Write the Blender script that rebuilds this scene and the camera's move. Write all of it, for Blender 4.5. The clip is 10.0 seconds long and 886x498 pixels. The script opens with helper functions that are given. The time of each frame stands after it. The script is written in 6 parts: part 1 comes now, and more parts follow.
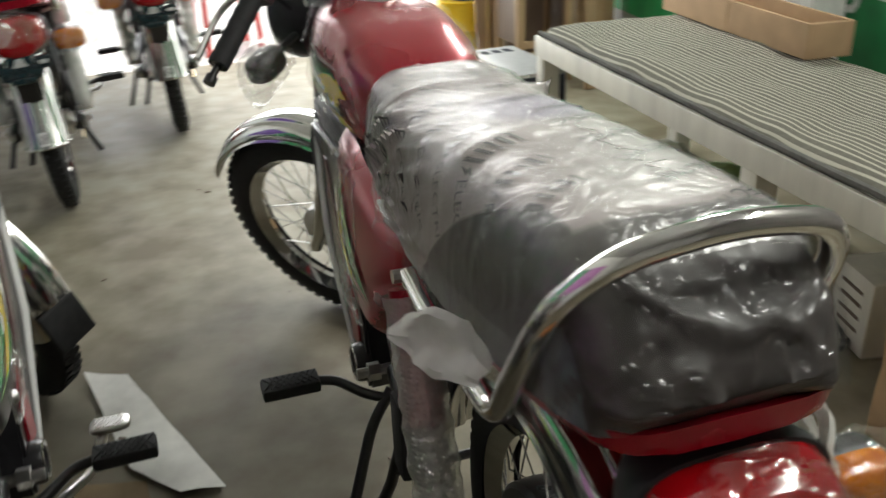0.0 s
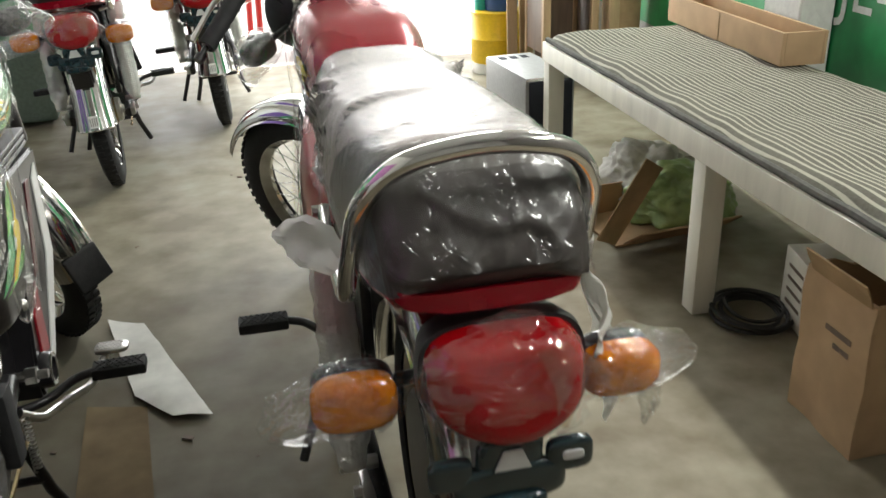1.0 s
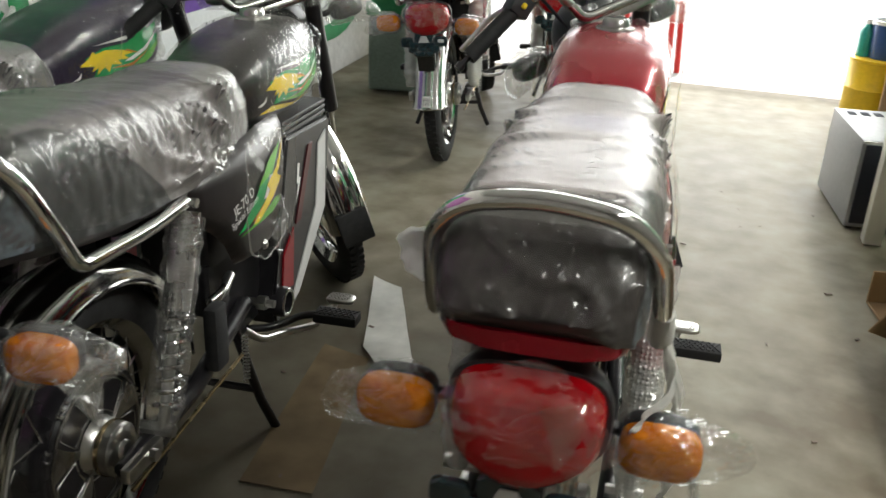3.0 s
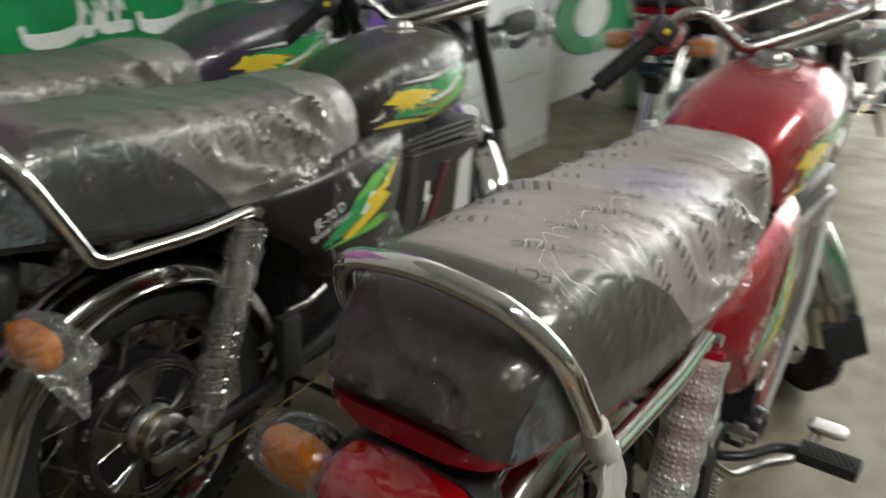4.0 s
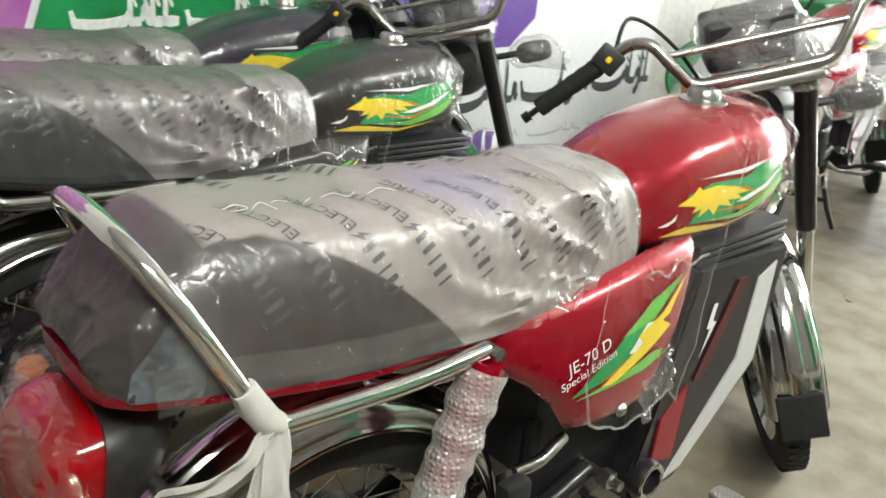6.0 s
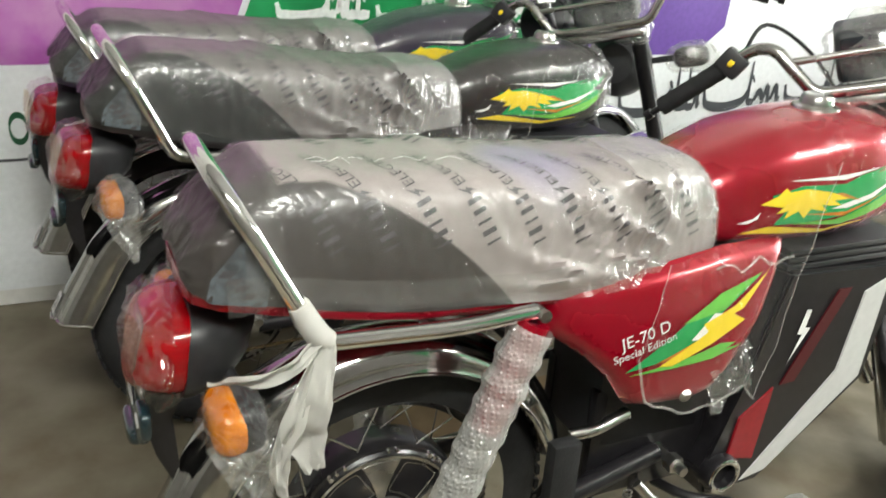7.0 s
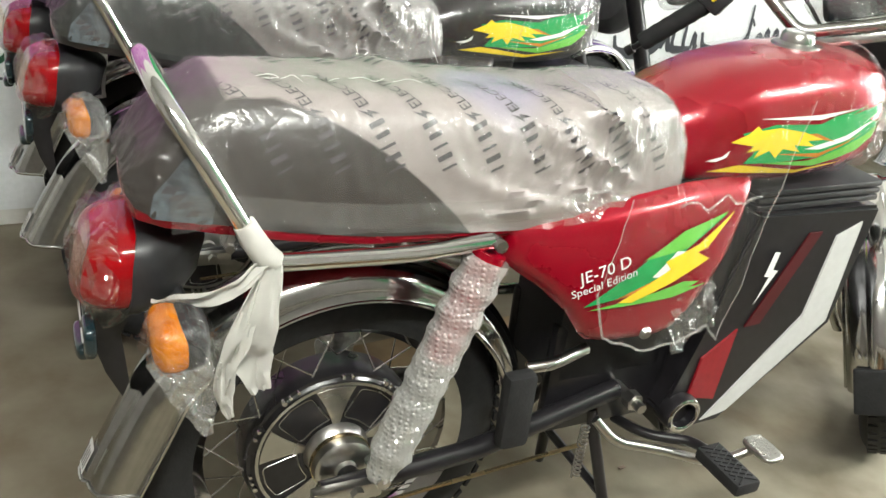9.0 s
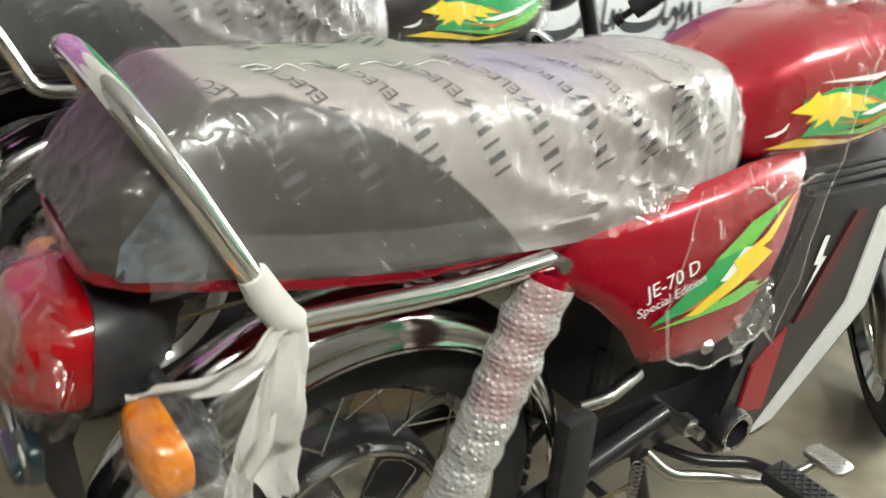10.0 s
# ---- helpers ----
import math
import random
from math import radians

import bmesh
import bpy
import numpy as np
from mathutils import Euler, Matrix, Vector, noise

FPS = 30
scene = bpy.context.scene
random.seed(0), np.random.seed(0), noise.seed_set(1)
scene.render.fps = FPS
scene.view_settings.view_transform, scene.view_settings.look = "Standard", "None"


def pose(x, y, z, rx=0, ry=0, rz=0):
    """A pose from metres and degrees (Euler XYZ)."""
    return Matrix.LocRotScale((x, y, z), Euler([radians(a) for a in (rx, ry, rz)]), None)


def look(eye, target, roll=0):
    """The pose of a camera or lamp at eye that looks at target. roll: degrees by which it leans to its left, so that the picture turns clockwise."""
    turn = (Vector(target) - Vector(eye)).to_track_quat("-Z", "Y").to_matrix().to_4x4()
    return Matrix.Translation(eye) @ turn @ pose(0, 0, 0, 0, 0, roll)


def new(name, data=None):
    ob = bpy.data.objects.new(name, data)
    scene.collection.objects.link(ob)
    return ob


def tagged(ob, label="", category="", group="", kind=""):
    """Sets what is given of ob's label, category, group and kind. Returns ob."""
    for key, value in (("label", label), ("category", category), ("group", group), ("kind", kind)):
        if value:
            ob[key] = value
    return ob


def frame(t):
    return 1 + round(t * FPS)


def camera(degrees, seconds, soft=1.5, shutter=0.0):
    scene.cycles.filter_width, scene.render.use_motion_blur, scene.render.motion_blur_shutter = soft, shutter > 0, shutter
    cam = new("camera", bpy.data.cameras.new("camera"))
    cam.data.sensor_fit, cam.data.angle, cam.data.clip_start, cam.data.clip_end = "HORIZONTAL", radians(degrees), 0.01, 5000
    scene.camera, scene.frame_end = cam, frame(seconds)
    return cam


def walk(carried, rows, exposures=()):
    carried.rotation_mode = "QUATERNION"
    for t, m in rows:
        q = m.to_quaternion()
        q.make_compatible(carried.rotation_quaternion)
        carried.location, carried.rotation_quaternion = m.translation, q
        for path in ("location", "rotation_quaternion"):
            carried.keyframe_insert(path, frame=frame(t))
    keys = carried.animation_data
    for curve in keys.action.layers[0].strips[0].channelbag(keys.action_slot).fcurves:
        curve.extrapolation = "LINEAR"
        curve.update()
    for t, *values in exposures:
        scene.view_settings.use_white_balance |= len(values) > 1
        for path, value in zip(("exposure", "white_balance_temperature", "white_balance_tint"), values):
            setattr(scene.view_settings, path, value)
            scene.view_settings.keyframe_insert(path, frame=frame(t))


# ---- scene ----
cam = camera(54.1, 10.0, shutter=0.5)
PATH = [
    (0, (0.303, -0.016, 1.15), (0.683, 1.747, 0.285), -2.4),
    (0.5, (0.462, -0.136, 1.132), (0.565, 1.679, 0.298), 0.2),
    (1, (0.473, -0.316, 1.149), (0.706, 1.491, 0.322), -2.1),
    (1.5, (0.457, -0.41, 1.152), (0.633, 1.381, 0.279), -2.9),
    (2, (0.446, -0.435, 1.177), (0.511, 1.386, 0.352), -2.8),
    (2.5, (0.608, -0.423, 1.192), (0.358, 1.394, 0.395), 2.3),
    (2.7, (0.693, -0.4, 1.201), (0.263, 1.378, 0.392), 2.0),
    (3.8, (1.007, -0.091, 1.219), (0.051, 1.46, 0.395), 2.3),
    (4, (1.08, -0.02, 1.221), (-0.101, 1.366, 0.395), 0.9),
    (4.5, (1.26, 0.163, 1.251), (-0.147, 1.324, 0.431), 3.9),
    (4.8, (1.342, 0.216, 1.285), (-0.14, 1.255, 0.434), 3.4),
    (5, (1.36, 0.229, 1.228), (-0.168, 1.255, 0.444), 3.6),
    (5.5, (1.411, 0.25, 1.183), (-0.08, 1.35, 0.428), 3.1),
    (5.7, (1.409, 0.265, 1.176), (-0.038, 1.425, 0.427), 3.3),
    (6.8, (1.603, 0.396, 1.192), (-0.087, 1.158, 0.442), 5.6),
    (7, (1.645, 0.403, 1.191), (-0.072, 1.087, 0.426), 4.3),
    (7.5, (1.648, 0.416, 1.187), (-0.024, 1.096, 0.325), 6.3),
    (8, (1.656, 0.442, 1.168), (0.007, 1.125, 0.265), 7.3),
    (8.5, (1.672, 0.462, 1.174), (0.03, 1.154, 0.265), 7.4),
    (9, (1.661, 0.466, 1.169), (-0.005, 1.134, 0.286), 6.3),
    (9.5, (1.574, 0.445, 1.139), (-0.073, 1.161, 0.26), 6.7),
    (10, (1.363, 0.398, 1.066), (-0.19, 1.324, 0.21), 4.4),
]
walk(cam, [(t, look(eye, target, roll)) for t, eye, target, roll in PATH],
     [(0.0, -0.30), (0.5, -0.08), (1.5, 0.05), (2.7, -0.2), (4.0, -0.50), (4.5, 0.12), (5.0, 0.20), (5.5, 0.25), (7.0, 0.40), (8.0, 0.60), (8.5, 0.62), (9.5, 0.66), (10.0, 0.45)])

# ---- light ----
world = bpy.data.worlds.new("world")
scene.world = world
world.use_nodes = True
wn = world.node_tree
sky = wn.nodes.new("ShaderNodeTexSky")
sky.sky_type, sky.sun_disc = "NISHITA", False
sky.sun_elevation, sky.sun_rotation = radians(55), radians(20)
wn.links.new(sky.outputs[0], wn.nodes["Background"].inputs[0])
wn.nodes["Background"].inputs[1].default_value = 0.12

sun = new("sun", bpy.data.lights.new("sun", "SUN"))
sun.data.energy, sun.data.angle, sun.data.color = 5.0, radians(0.5), (1.0, 0.95, 0.88)
sun.matrix_world = look((0, 12, 14), (0.5, 7.5, 0))


def area(name, eye, target, sx, sy, watts, colour):
    lamp = new(name, bpy.data.lights.new(name, "AREA"))
    lamp.data.shape, lamp.data.size, lamp.data.size_y = "RECTANGLE", sx, sy
    lamp.data.energy, lamp.data.color = watts, colour
    lamp.matrix_world = look(eye, target)
    return lamp


DOOR_W, TUBE_W = 74.0, (57.0, 45.0)
area("door_daylight", (0.62, 4.97, 1.25), (0.45, 0.0, 0.75), 1.9, 2.3, DOOR_W, (0.98, 1.0, 0.94))

# ---- materials ----


def socket(bsdf, name, value):
    bsdf.inputs[name].default_value = value


def material(name, base, rough=0.5, metal=0.0, grain=60.0, vary=0.12, bump=0.0, bump_scale=None, coat=0.0,
             second=None, stain=3.0, spec=0.5, rough_vary=0.1, transmission=0.0, ior=1.45, stretch=(1, 1, 1), spread=0.35):
    """A surface with two scales of variation: fine grain and broad stains."""
    m = bpy.data.materials.new(name)
    m.use_nodes = True
    t = m.node_tree
    b = t.nodes["Principled BSDF"]
    socket(b, "Metallic", metal)
    socket(b, "Coat Weight", coat)
    socket(b, "Coat Roughness", 0.08)
    socket(b, "Specular IOR Level", spec)
    socket(b, "Transmission Weight", transmission)
    socket(b, "IOR", ior)
    co = t.nodes.new("ShaderNodeTexCoord")
    mp = t.nodes.new("ShaderNodeMapping")
    mp.inputs["Scale"].default_value = stretch
    t.links.new(co.outputs["Object"], mp.inputs[0])
    n1 = t.nodes.new("ShaderNodeTexNoise")
    n1.inputs["Scale"].default_value, n1.inputs["Detail"].default_value = grain, 4
    n2 = t.nodes.new("ShaderNodeTexNoise")
    n2.inputs["Scale"].default_value, n2.inputs["Detail"].default_value = stain, 6
    for n in (n1, n2):
        t.links.new(mp.outputs[0], n.inputs["Vector"])
    add = t.nodes.new("ShaderNodeMath")
    add.operation = "ADD"
    t.links.new(n1.outputs[0], add.inputs[0])
    t.links.new(n2.outputs[0], add.inputs[1])
    ramp = t.nodes.new("ShaderNodeMapRange")
    ramp.inputs["From Min"].default_value, ramp.inputs["From Max"].default_value = 1 - spread, 1 + spread
    t.links.new(add.outputs[0], ramp.inputs[0])
    mix = t.nodes.new("ShaderNodeMix")
    mix.data_type = "RGBA"
    other = second or tuple(c * (1 - 2 * vary) for c in base)
    lift = base if second else tuple(min(1.0, c * (1 + vary)) for c in base)
    mix.inputs[6].default_value, mix.inputs[7].default_value = (*other, 1), (*lift, 1)
    t.links.new(ramp.outputs[0], mix.inputs[0])
    t.links.new(mix.outputs[2], b.inputs["Base Color"])
    rr = t.nodes.new("ShaderNodeMapRange")
    rr.inputs["To Min"].default_value, rr.inputs["To Max"].default_value = max(0.02, rough - rough_vary), min(1.0, rough + rough_vary)
    t.links.new(n2.outputs[0], rr.inputs[0])
    t.links.new(rr.outputs[0], b.inputs["Roughness"])
    if bump:
        n3 = n1
        if bump_scale:
            n3 = t.nodes.new("ShaderNodeTexNoise")
            n3.inputs["Scale"].default_value, n3.inputs["Detail"].default_value = bump_scale, 3
            t.links.new(mp.outputs[0], n3.inputs["Vector"])
        bp = t.nodes.new("ShaderNodeBump")
        bp.inputs["Strength"].default_value, bp.inputs["Distance"].default_value = 1.0, bump
        t.links.new(n3.outputs[0], bp.inputs["Height"])
        t.links.new(bp.outputs[0], b.inputs["Normal"])
    return m


def film(name, gloss=0.14, tint=(0.95, 0.95, 0.93), haze=0.05, rough=0.12, bump=0.004, scale=25.0, stretch=(1, 1, 1), bubbles=0.0, crease=0.0, graze=0.10):
    """Thin clear plastic: mostly see-through, a little haze, crumpled gloss."""
    m = bpy.data.materials.new(name)
    m.use_nodes = True
    t = m.node_tree
    t.nodes.remove(t.nodes["Principled BSDF"])
    out = t.nodes["Material Output"]
    clear, shine, milk = (t.nodes.new("ShaderNodeBsdf" + k) for k in ("Transparent", "Glossy", "Diffuse"))
    clear.inputs[0].default_value = (*tint, 1)
    shine.inputs[0].default_value = (1, 1, 1, 1)
    shine.inputs["Roughness"].default_value = rough
    milk.inputs[0].default_value = (0.8, 0.8, 0.78, 1)
    a, b = t.nodes.new("ShaderNodeMixShader"), t.nodes.new("ShaderNodeMixShader")
    co, mp, no, bp = (t.nodes.new("ShaderNode" + k) for k in ("TexCoord", "Mapping", "TexNoise", "Bump"))
    mp.inputs["Scale"].default_value = stretch
    no.inputs["Scale"].default_value, no.inputs["Detail"].default_value = scale, 4
    no.inputs["Distortion"].default_value = 1.2
    bp.inputs["Distance"].default_value = bump
    t.links.new(co.outputs["Object"], mp.inputs[0])
    t.links.new(mp.outputs[0], no.inputs["Vector"])
    t.links.new(no.outputs[0], bp.inputs["Height"])
    if crease:
        mid, absn, power = (t.nodes.new("ShaderNodeMath") for _ in range(3))
        mid.operation, absn.operation, power.operation = "SUBTRACT", "ABSOLUTE", "POWER"
        mid.inputs[1].default_value, power.inputs[1].default_value = 0.5, 0.5
        t.links.new(no.outputs[0], mid.inputs[0])
        t.links.new(mid.outputs[0], absn.inputs[0])
        t.links.new(absn.outputs[0], power.inputs[0])
        t.links.new(power.outputs[0], bp.inputs["Height"])
        no.inputs["Detail"].default_value, no.inputs["Distortion"].default_value = 2.0, crease
    if bubbles:
        vo = t.nodes.new("ShaderNodeTexVoronoi")
        vo.inputs["Scale"].default_value, vo.inputs["Randomness"].default_value = bubbles, 0.25
        dome = t.nodes.new("ShaderNodeMapRange")
        dome.inputs["From Min"].default_value, dome.inputs["From Max"].default_value = 0.55, 0.05
        t.links.new(mp.outputs[0], vo.inputs["Vector"])
        t.links.new(vo.outputs["Distance"], dome.inputs[0])
        t.links.new(dome.outputs[0], bp.inputs["Height"])
    for s in (shine, milk):
        t.links.new(bp.outputs[0], s.inputs["Normal"])
    a.inputs[0].default_value = haze
    rim, power, grow = t.nodes.new("ShaderNodeLayerWeight"), t.nodes.new("ShaderNodeMath"), t.nodes.new("ShaderNodeMath")
    rim.inputs["Blend"].default_value = 0.5
    power.operation, power.inputs[1].default_value = "POWER", 4.0
    grow.operation, grow.inputs[1].default_value, grow.inputs[2].default_value = "MULTIPLY_ADD", graze, gloss
    grow.use_clamp = True
    t.links.new(rim.outputs["Facing"], power.inputs[0])
    t.links.new(power.outputs[0], grow.inputs[0])
    t.links.new(grow.outputs[0], b.inputs[0])
    t.links.new(clear.outputs[0], a.inputs[1])
    t.links.new(milk.outputs[0], a.inputs[2])
    t.links.new(a.outputs[0], b.inputs[1])
    t.links.new(shine.outputs[0], b.inputs[2])
    t.links.new(b.outputs[0], out.inputs[0])
    return m


def glow(name, colour, strength):
    m = bpy.data.materials.new(name)
    m.use_nodes = True
    b = m.node_tree.nodes["Principled BSDF"]
    socket(b, "Base Color", (*colour, 1))
    socket(b, "Emission Color", (*colour, 1))
    socket(b, "Emission Strength", strength)
    return m


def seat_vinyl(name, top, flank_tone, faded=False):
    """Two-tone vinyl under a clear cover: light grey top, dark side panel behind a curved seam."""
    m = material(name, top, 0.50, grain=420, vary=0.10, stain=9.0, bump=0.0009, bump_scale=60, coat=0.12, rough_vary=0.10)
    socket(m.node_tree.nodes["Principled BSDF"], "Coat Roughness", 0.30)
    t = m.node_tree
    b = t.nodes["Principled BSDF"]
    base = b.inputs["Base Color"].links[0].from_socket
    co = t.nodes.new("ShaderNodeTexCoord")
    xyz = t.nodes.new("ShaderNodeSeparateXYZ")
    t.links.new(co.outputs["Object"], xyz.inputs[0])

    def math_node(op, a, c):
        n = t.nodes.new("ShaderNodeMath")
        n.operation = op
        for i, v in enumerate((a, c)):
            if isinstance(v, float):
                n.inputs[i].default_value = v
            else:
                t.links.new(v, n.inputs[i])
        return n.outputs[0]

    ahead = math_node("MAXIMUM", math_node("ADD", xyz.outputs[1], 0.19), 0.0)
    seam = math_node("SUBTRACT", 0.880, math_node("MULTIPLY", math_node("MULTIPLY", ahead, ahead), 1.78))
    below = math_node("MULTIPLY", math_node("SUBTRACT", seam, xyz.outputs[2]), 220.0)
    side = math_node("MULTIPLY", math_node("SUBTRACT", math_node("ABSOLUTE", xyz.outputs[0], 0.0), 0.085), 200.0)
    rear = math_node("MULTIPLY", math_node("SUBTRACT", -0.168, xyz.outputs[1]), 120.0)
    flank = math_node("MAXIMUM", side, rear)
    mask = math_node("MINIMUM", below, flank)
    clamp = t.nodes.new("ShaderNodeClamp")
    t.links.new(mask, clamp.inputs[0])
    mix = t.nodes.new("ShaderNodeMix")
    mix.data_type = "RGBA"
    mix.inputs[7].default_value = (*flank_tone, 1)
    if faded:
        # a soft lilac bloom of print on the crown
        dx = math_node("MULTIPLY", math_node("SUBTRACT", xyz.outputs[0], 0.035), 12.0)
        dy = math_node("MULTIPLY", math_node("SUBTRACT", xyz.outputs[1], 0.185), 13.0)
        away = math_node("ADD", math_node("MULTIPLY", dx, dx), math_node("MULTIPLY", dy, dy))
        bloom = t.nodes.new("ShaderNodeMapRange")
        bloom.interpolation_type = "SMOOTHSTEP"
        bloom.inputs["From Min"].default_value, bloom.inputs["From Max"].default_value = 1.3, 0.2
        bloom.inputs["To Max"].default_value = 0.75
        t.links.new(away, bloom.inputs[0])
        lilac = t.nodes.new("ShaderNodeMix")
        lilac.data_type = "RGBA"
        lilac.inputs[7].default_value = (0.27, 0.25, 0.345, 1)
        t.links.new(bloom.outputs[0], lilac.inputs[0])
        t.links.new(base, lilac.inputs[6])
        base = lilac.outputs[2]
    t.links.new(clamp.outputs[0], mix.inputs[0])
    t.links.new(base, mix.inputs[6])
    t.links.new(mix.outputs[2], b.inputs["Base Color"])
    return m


def foam_sheet(name, base):
    """Thin white packing foam that lets some light through."""
    m = material(name, base, 0.6, vary=0.08, bump=0.0015, bump_scale=60, spec=0.25)
    t = m.node_tree
    thin, blend = t.nodes.new("ShaderNodeBsdfTranslucent"), t.nodes.new("ShaderNodeMixShader")
    thin.inputs[0].default_value = (0.80, 0.79, 0.76, 1)
    blend.inputs[0].default_value = 0.62
    t.links.new(t.nodes["Principled BSDF"].outputs[0], blend.inputs[1])
    t.links.new(thin.outputs[0], blend.inputs[2])
    t.links.new(blend.outputs[0], t.nodes["Material Output"].inputs[0])
    return m


CHROME = material("chrome", (0.57, 0.565, 0.55), 0.10, 1.0, vary=0.05, rough_vary=0.06)
BRIGHT_CHROME = material("bright_chrome", (0.80, 0.795, 0.78), 0.09, 1.0, vary=0.04, rough_vary=0.05)
STEEL = material("dull_steel", (0.52, 0.51, 0.49), 0.28, 1.0, vary=0.12)
BRASS = material("zinc_gold", (0.62, 0.50, 0.30), 0.25, 1.0, vary=0.15)
RUBBER = material("rubber", (0.015, 0.015, 0.016), 0.75, bump=0.0006, bump_scale=220, vary=0.25)
BLACK_METAL = material("black_enamel", (0.013, 0.012, 0.014), 0.30, vary=0.25, coat=0.15)
TEAL_ENAMEL = material("dark_teal_enamel", (0.010, 0.026, 0.032), 0.2, vary=0.2, coat=0.7, bump=0.003, bump_scale=30)
BLACK_PLASTIC = material("black_plastic", (0.022, 0.022, 0.024), 0.45, vary=0.2)
DIAL_PLASTIC = material("dark_grey_plastic", (0.055, 0.058, 0.06), 0.5, vary=0.2)
# chrome with the dark reflections of nearby clutter put into its colour
GUARD_CHROME = material("dark_reflection_chrome", (0.44, 0.435, 0.42), 0.15, 1.0, vary=0.10, stain=9.0, rough_vary=0.08)
SMOKE = material("meter_glass", (0.03, 0.035, 0.04), 0.08, coat=0.6)
RED_PAINT = material("red_paint", (0.32, 0.001, 0.014), 0.27, 0.35, vary=0.05, coat=0.4, grain=300)
BLACK_PAINT = material("black_paint", (0.018, 0.015, 0.015), 0.30, vary=0.1, coat=0.22)
BLUE_PAINT = material("violet_black_paint", (0.026, 0.018, 0.04), 0.30, vary=0.1, coat=0.22)
MAROON = material("maroon_sticker", (0.07, 0.005, 0.009), 0.35, coat=0.3)
DARK_RED = material("dark_red_plastic", (0.26, 0.008, 0.016), 0.35, coat=0.3)
GREY_STRIPE = material("pale_grey_sticker", (0.55, 0.55, 0.54), 0.45, vary=0.05)
TAIL_RED = material("tail_red", (0.33, 0.002, 0.005), 0.10, coat=0.25, second=(0.20, 0.002, 0.004), grain=60, stain=16, bump=0.0012, bump_scale=60, stretch=(0.15, 0.15, 1))
AMBER = material("amber_lens", (0.66, 0.22, 0.005), 0.12, coat=0.5, second=(0.34, 0.07, 0.002), grain=45, stain=22, bump=0.004, bump_scale=70)
CLEAR_LENS = material("clear_lens", (0.75, 0.78, 0.80), 0.08, coat=0.7)
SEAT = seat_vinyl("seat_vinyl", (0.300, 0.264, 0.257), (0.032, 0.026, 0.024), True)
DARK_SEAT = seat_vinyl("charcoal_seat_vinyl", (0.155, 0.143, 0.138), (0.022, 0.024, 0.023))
INK = material("grey_ink", (0.075, 0.07, 0.075), 0.4, coat=0.3)
GREEN_DECAL = material("green_decal", (0.02, 0.33, 0.09), 0.25, coat=0.6, vary=0.1)
LIME_DECAL = material("lime_decal", (0.14, 0.50, 0.07), 0.25, coat=0.6)
YELLOW_DECAL = material("yellow_decal", (0.86, 0.64, 0.03), 0.25, coat=0.6, vary=0.06)
ORANGE_DECAL = material("orange_decal", (0.55, 0.20, 0.03), 0.25, coat=0.6)
WHITE_DECAL = material("white_decal", (0.80, 0.80, 0.78), 0.3, coat=0.4, vary=0.04)
FILM = film("clear_film", 0.045, tint=(0.99, 0.99, 0.985), haze=0.010, rough=0.05, bump=0.007, scale=16, stretch=(1, 1.6, 0.5), crease=0.9)
GLITTER_FILM = film("loose_tank_film", 0.055, tint=(0.99, 0.99, 0.985), haze=0.014, rough=0.07, bump=0.006, scale=24, stretch=(1, 1.0, 0.45), crease=0.9)
TANK_FILM = film("tight_tank_film", 0.026, tint=(0.99, 0.99, 0.985), haze=0.001, rough=0.06, bump=0.0022, scale=34, stretch=(1, 1.0, 0.35), crease=0.7)
LAMP_FILM = film("thin_lamp_film", 0.11, tint=(0.99, 0.99, 0.985), haze=0.007, rough=0.05, bump=0.010, scale=20, stretch=(0.5, 1, 1.4), crease=0.9)
TAPE = film("yellowed_tape", 0.04, tint=(0.85, 0.74, 0.62), haze=0.07, rough=0.2)
BAG = film("crumpled_bag", 0.13, tint=(0.98, 0.98, 0.97), haze=0.085, rough=0.07, bump=0.010, scale=26, crease=0.8)
STRETCH = film("stretch_film", 0.13, tint=(0.97, 0.97, 0.96), haze=0.14, rough=0.16, bump=0.004, scale=80, stretch=(0.10, 1, 0.10))
REAR_FILM = film("crushed_cover_film", 0.040, tint=(0.985, 0.985, 0.98), haze=0.012, rough=0.20, bump=0.010, scale=24, stretch=(1, 1, 0.5), crease=1.0)
COVER_FILM = film("milky_cover_film", 0.088, tint=(0.985, 0.98, 0.975), haze=0.022, rough=0.32, bump=0.0030, scale=20, stretch=(1, 1.3, 0.8), crease=0.9, graze=0.05)
DULL_FILM = film("dull_cover_film", 0.08, tint=(0.985, 0.98, 0.975), haze=0.015, rough=0.28, bump=0.0035, scale=20, stretch=(1, 1.3, 0.8), crease=0.9, graze=0.06)
BLUE_GREY = material("blue_grey_print", (0.13, 0.155, 0.18), 0.4, second=(0.055, 0.06, 0.065), grain=70, stain=28, spread=0.2, coat=0.2)
GREY_WRAP = film("thin_grey_wrap", 0.12, tint=(0.93, 0.93, 0.93), haze=0.05, rough=0.12, bump=0.004, bubbles=110.0)
BUBBLE = film("bubble_wrap_film", 0.11, haze=0.34, rough=0.22, bump=0.0026, bubbles=135.0)
FOAM = foam_sheet("white_foam_sheet", (0.74, 0.73, 0.69))
PAPER = material("white_paper", (0.70, 0.69, 0.65), 0.7, vary=0.1, grain=20)


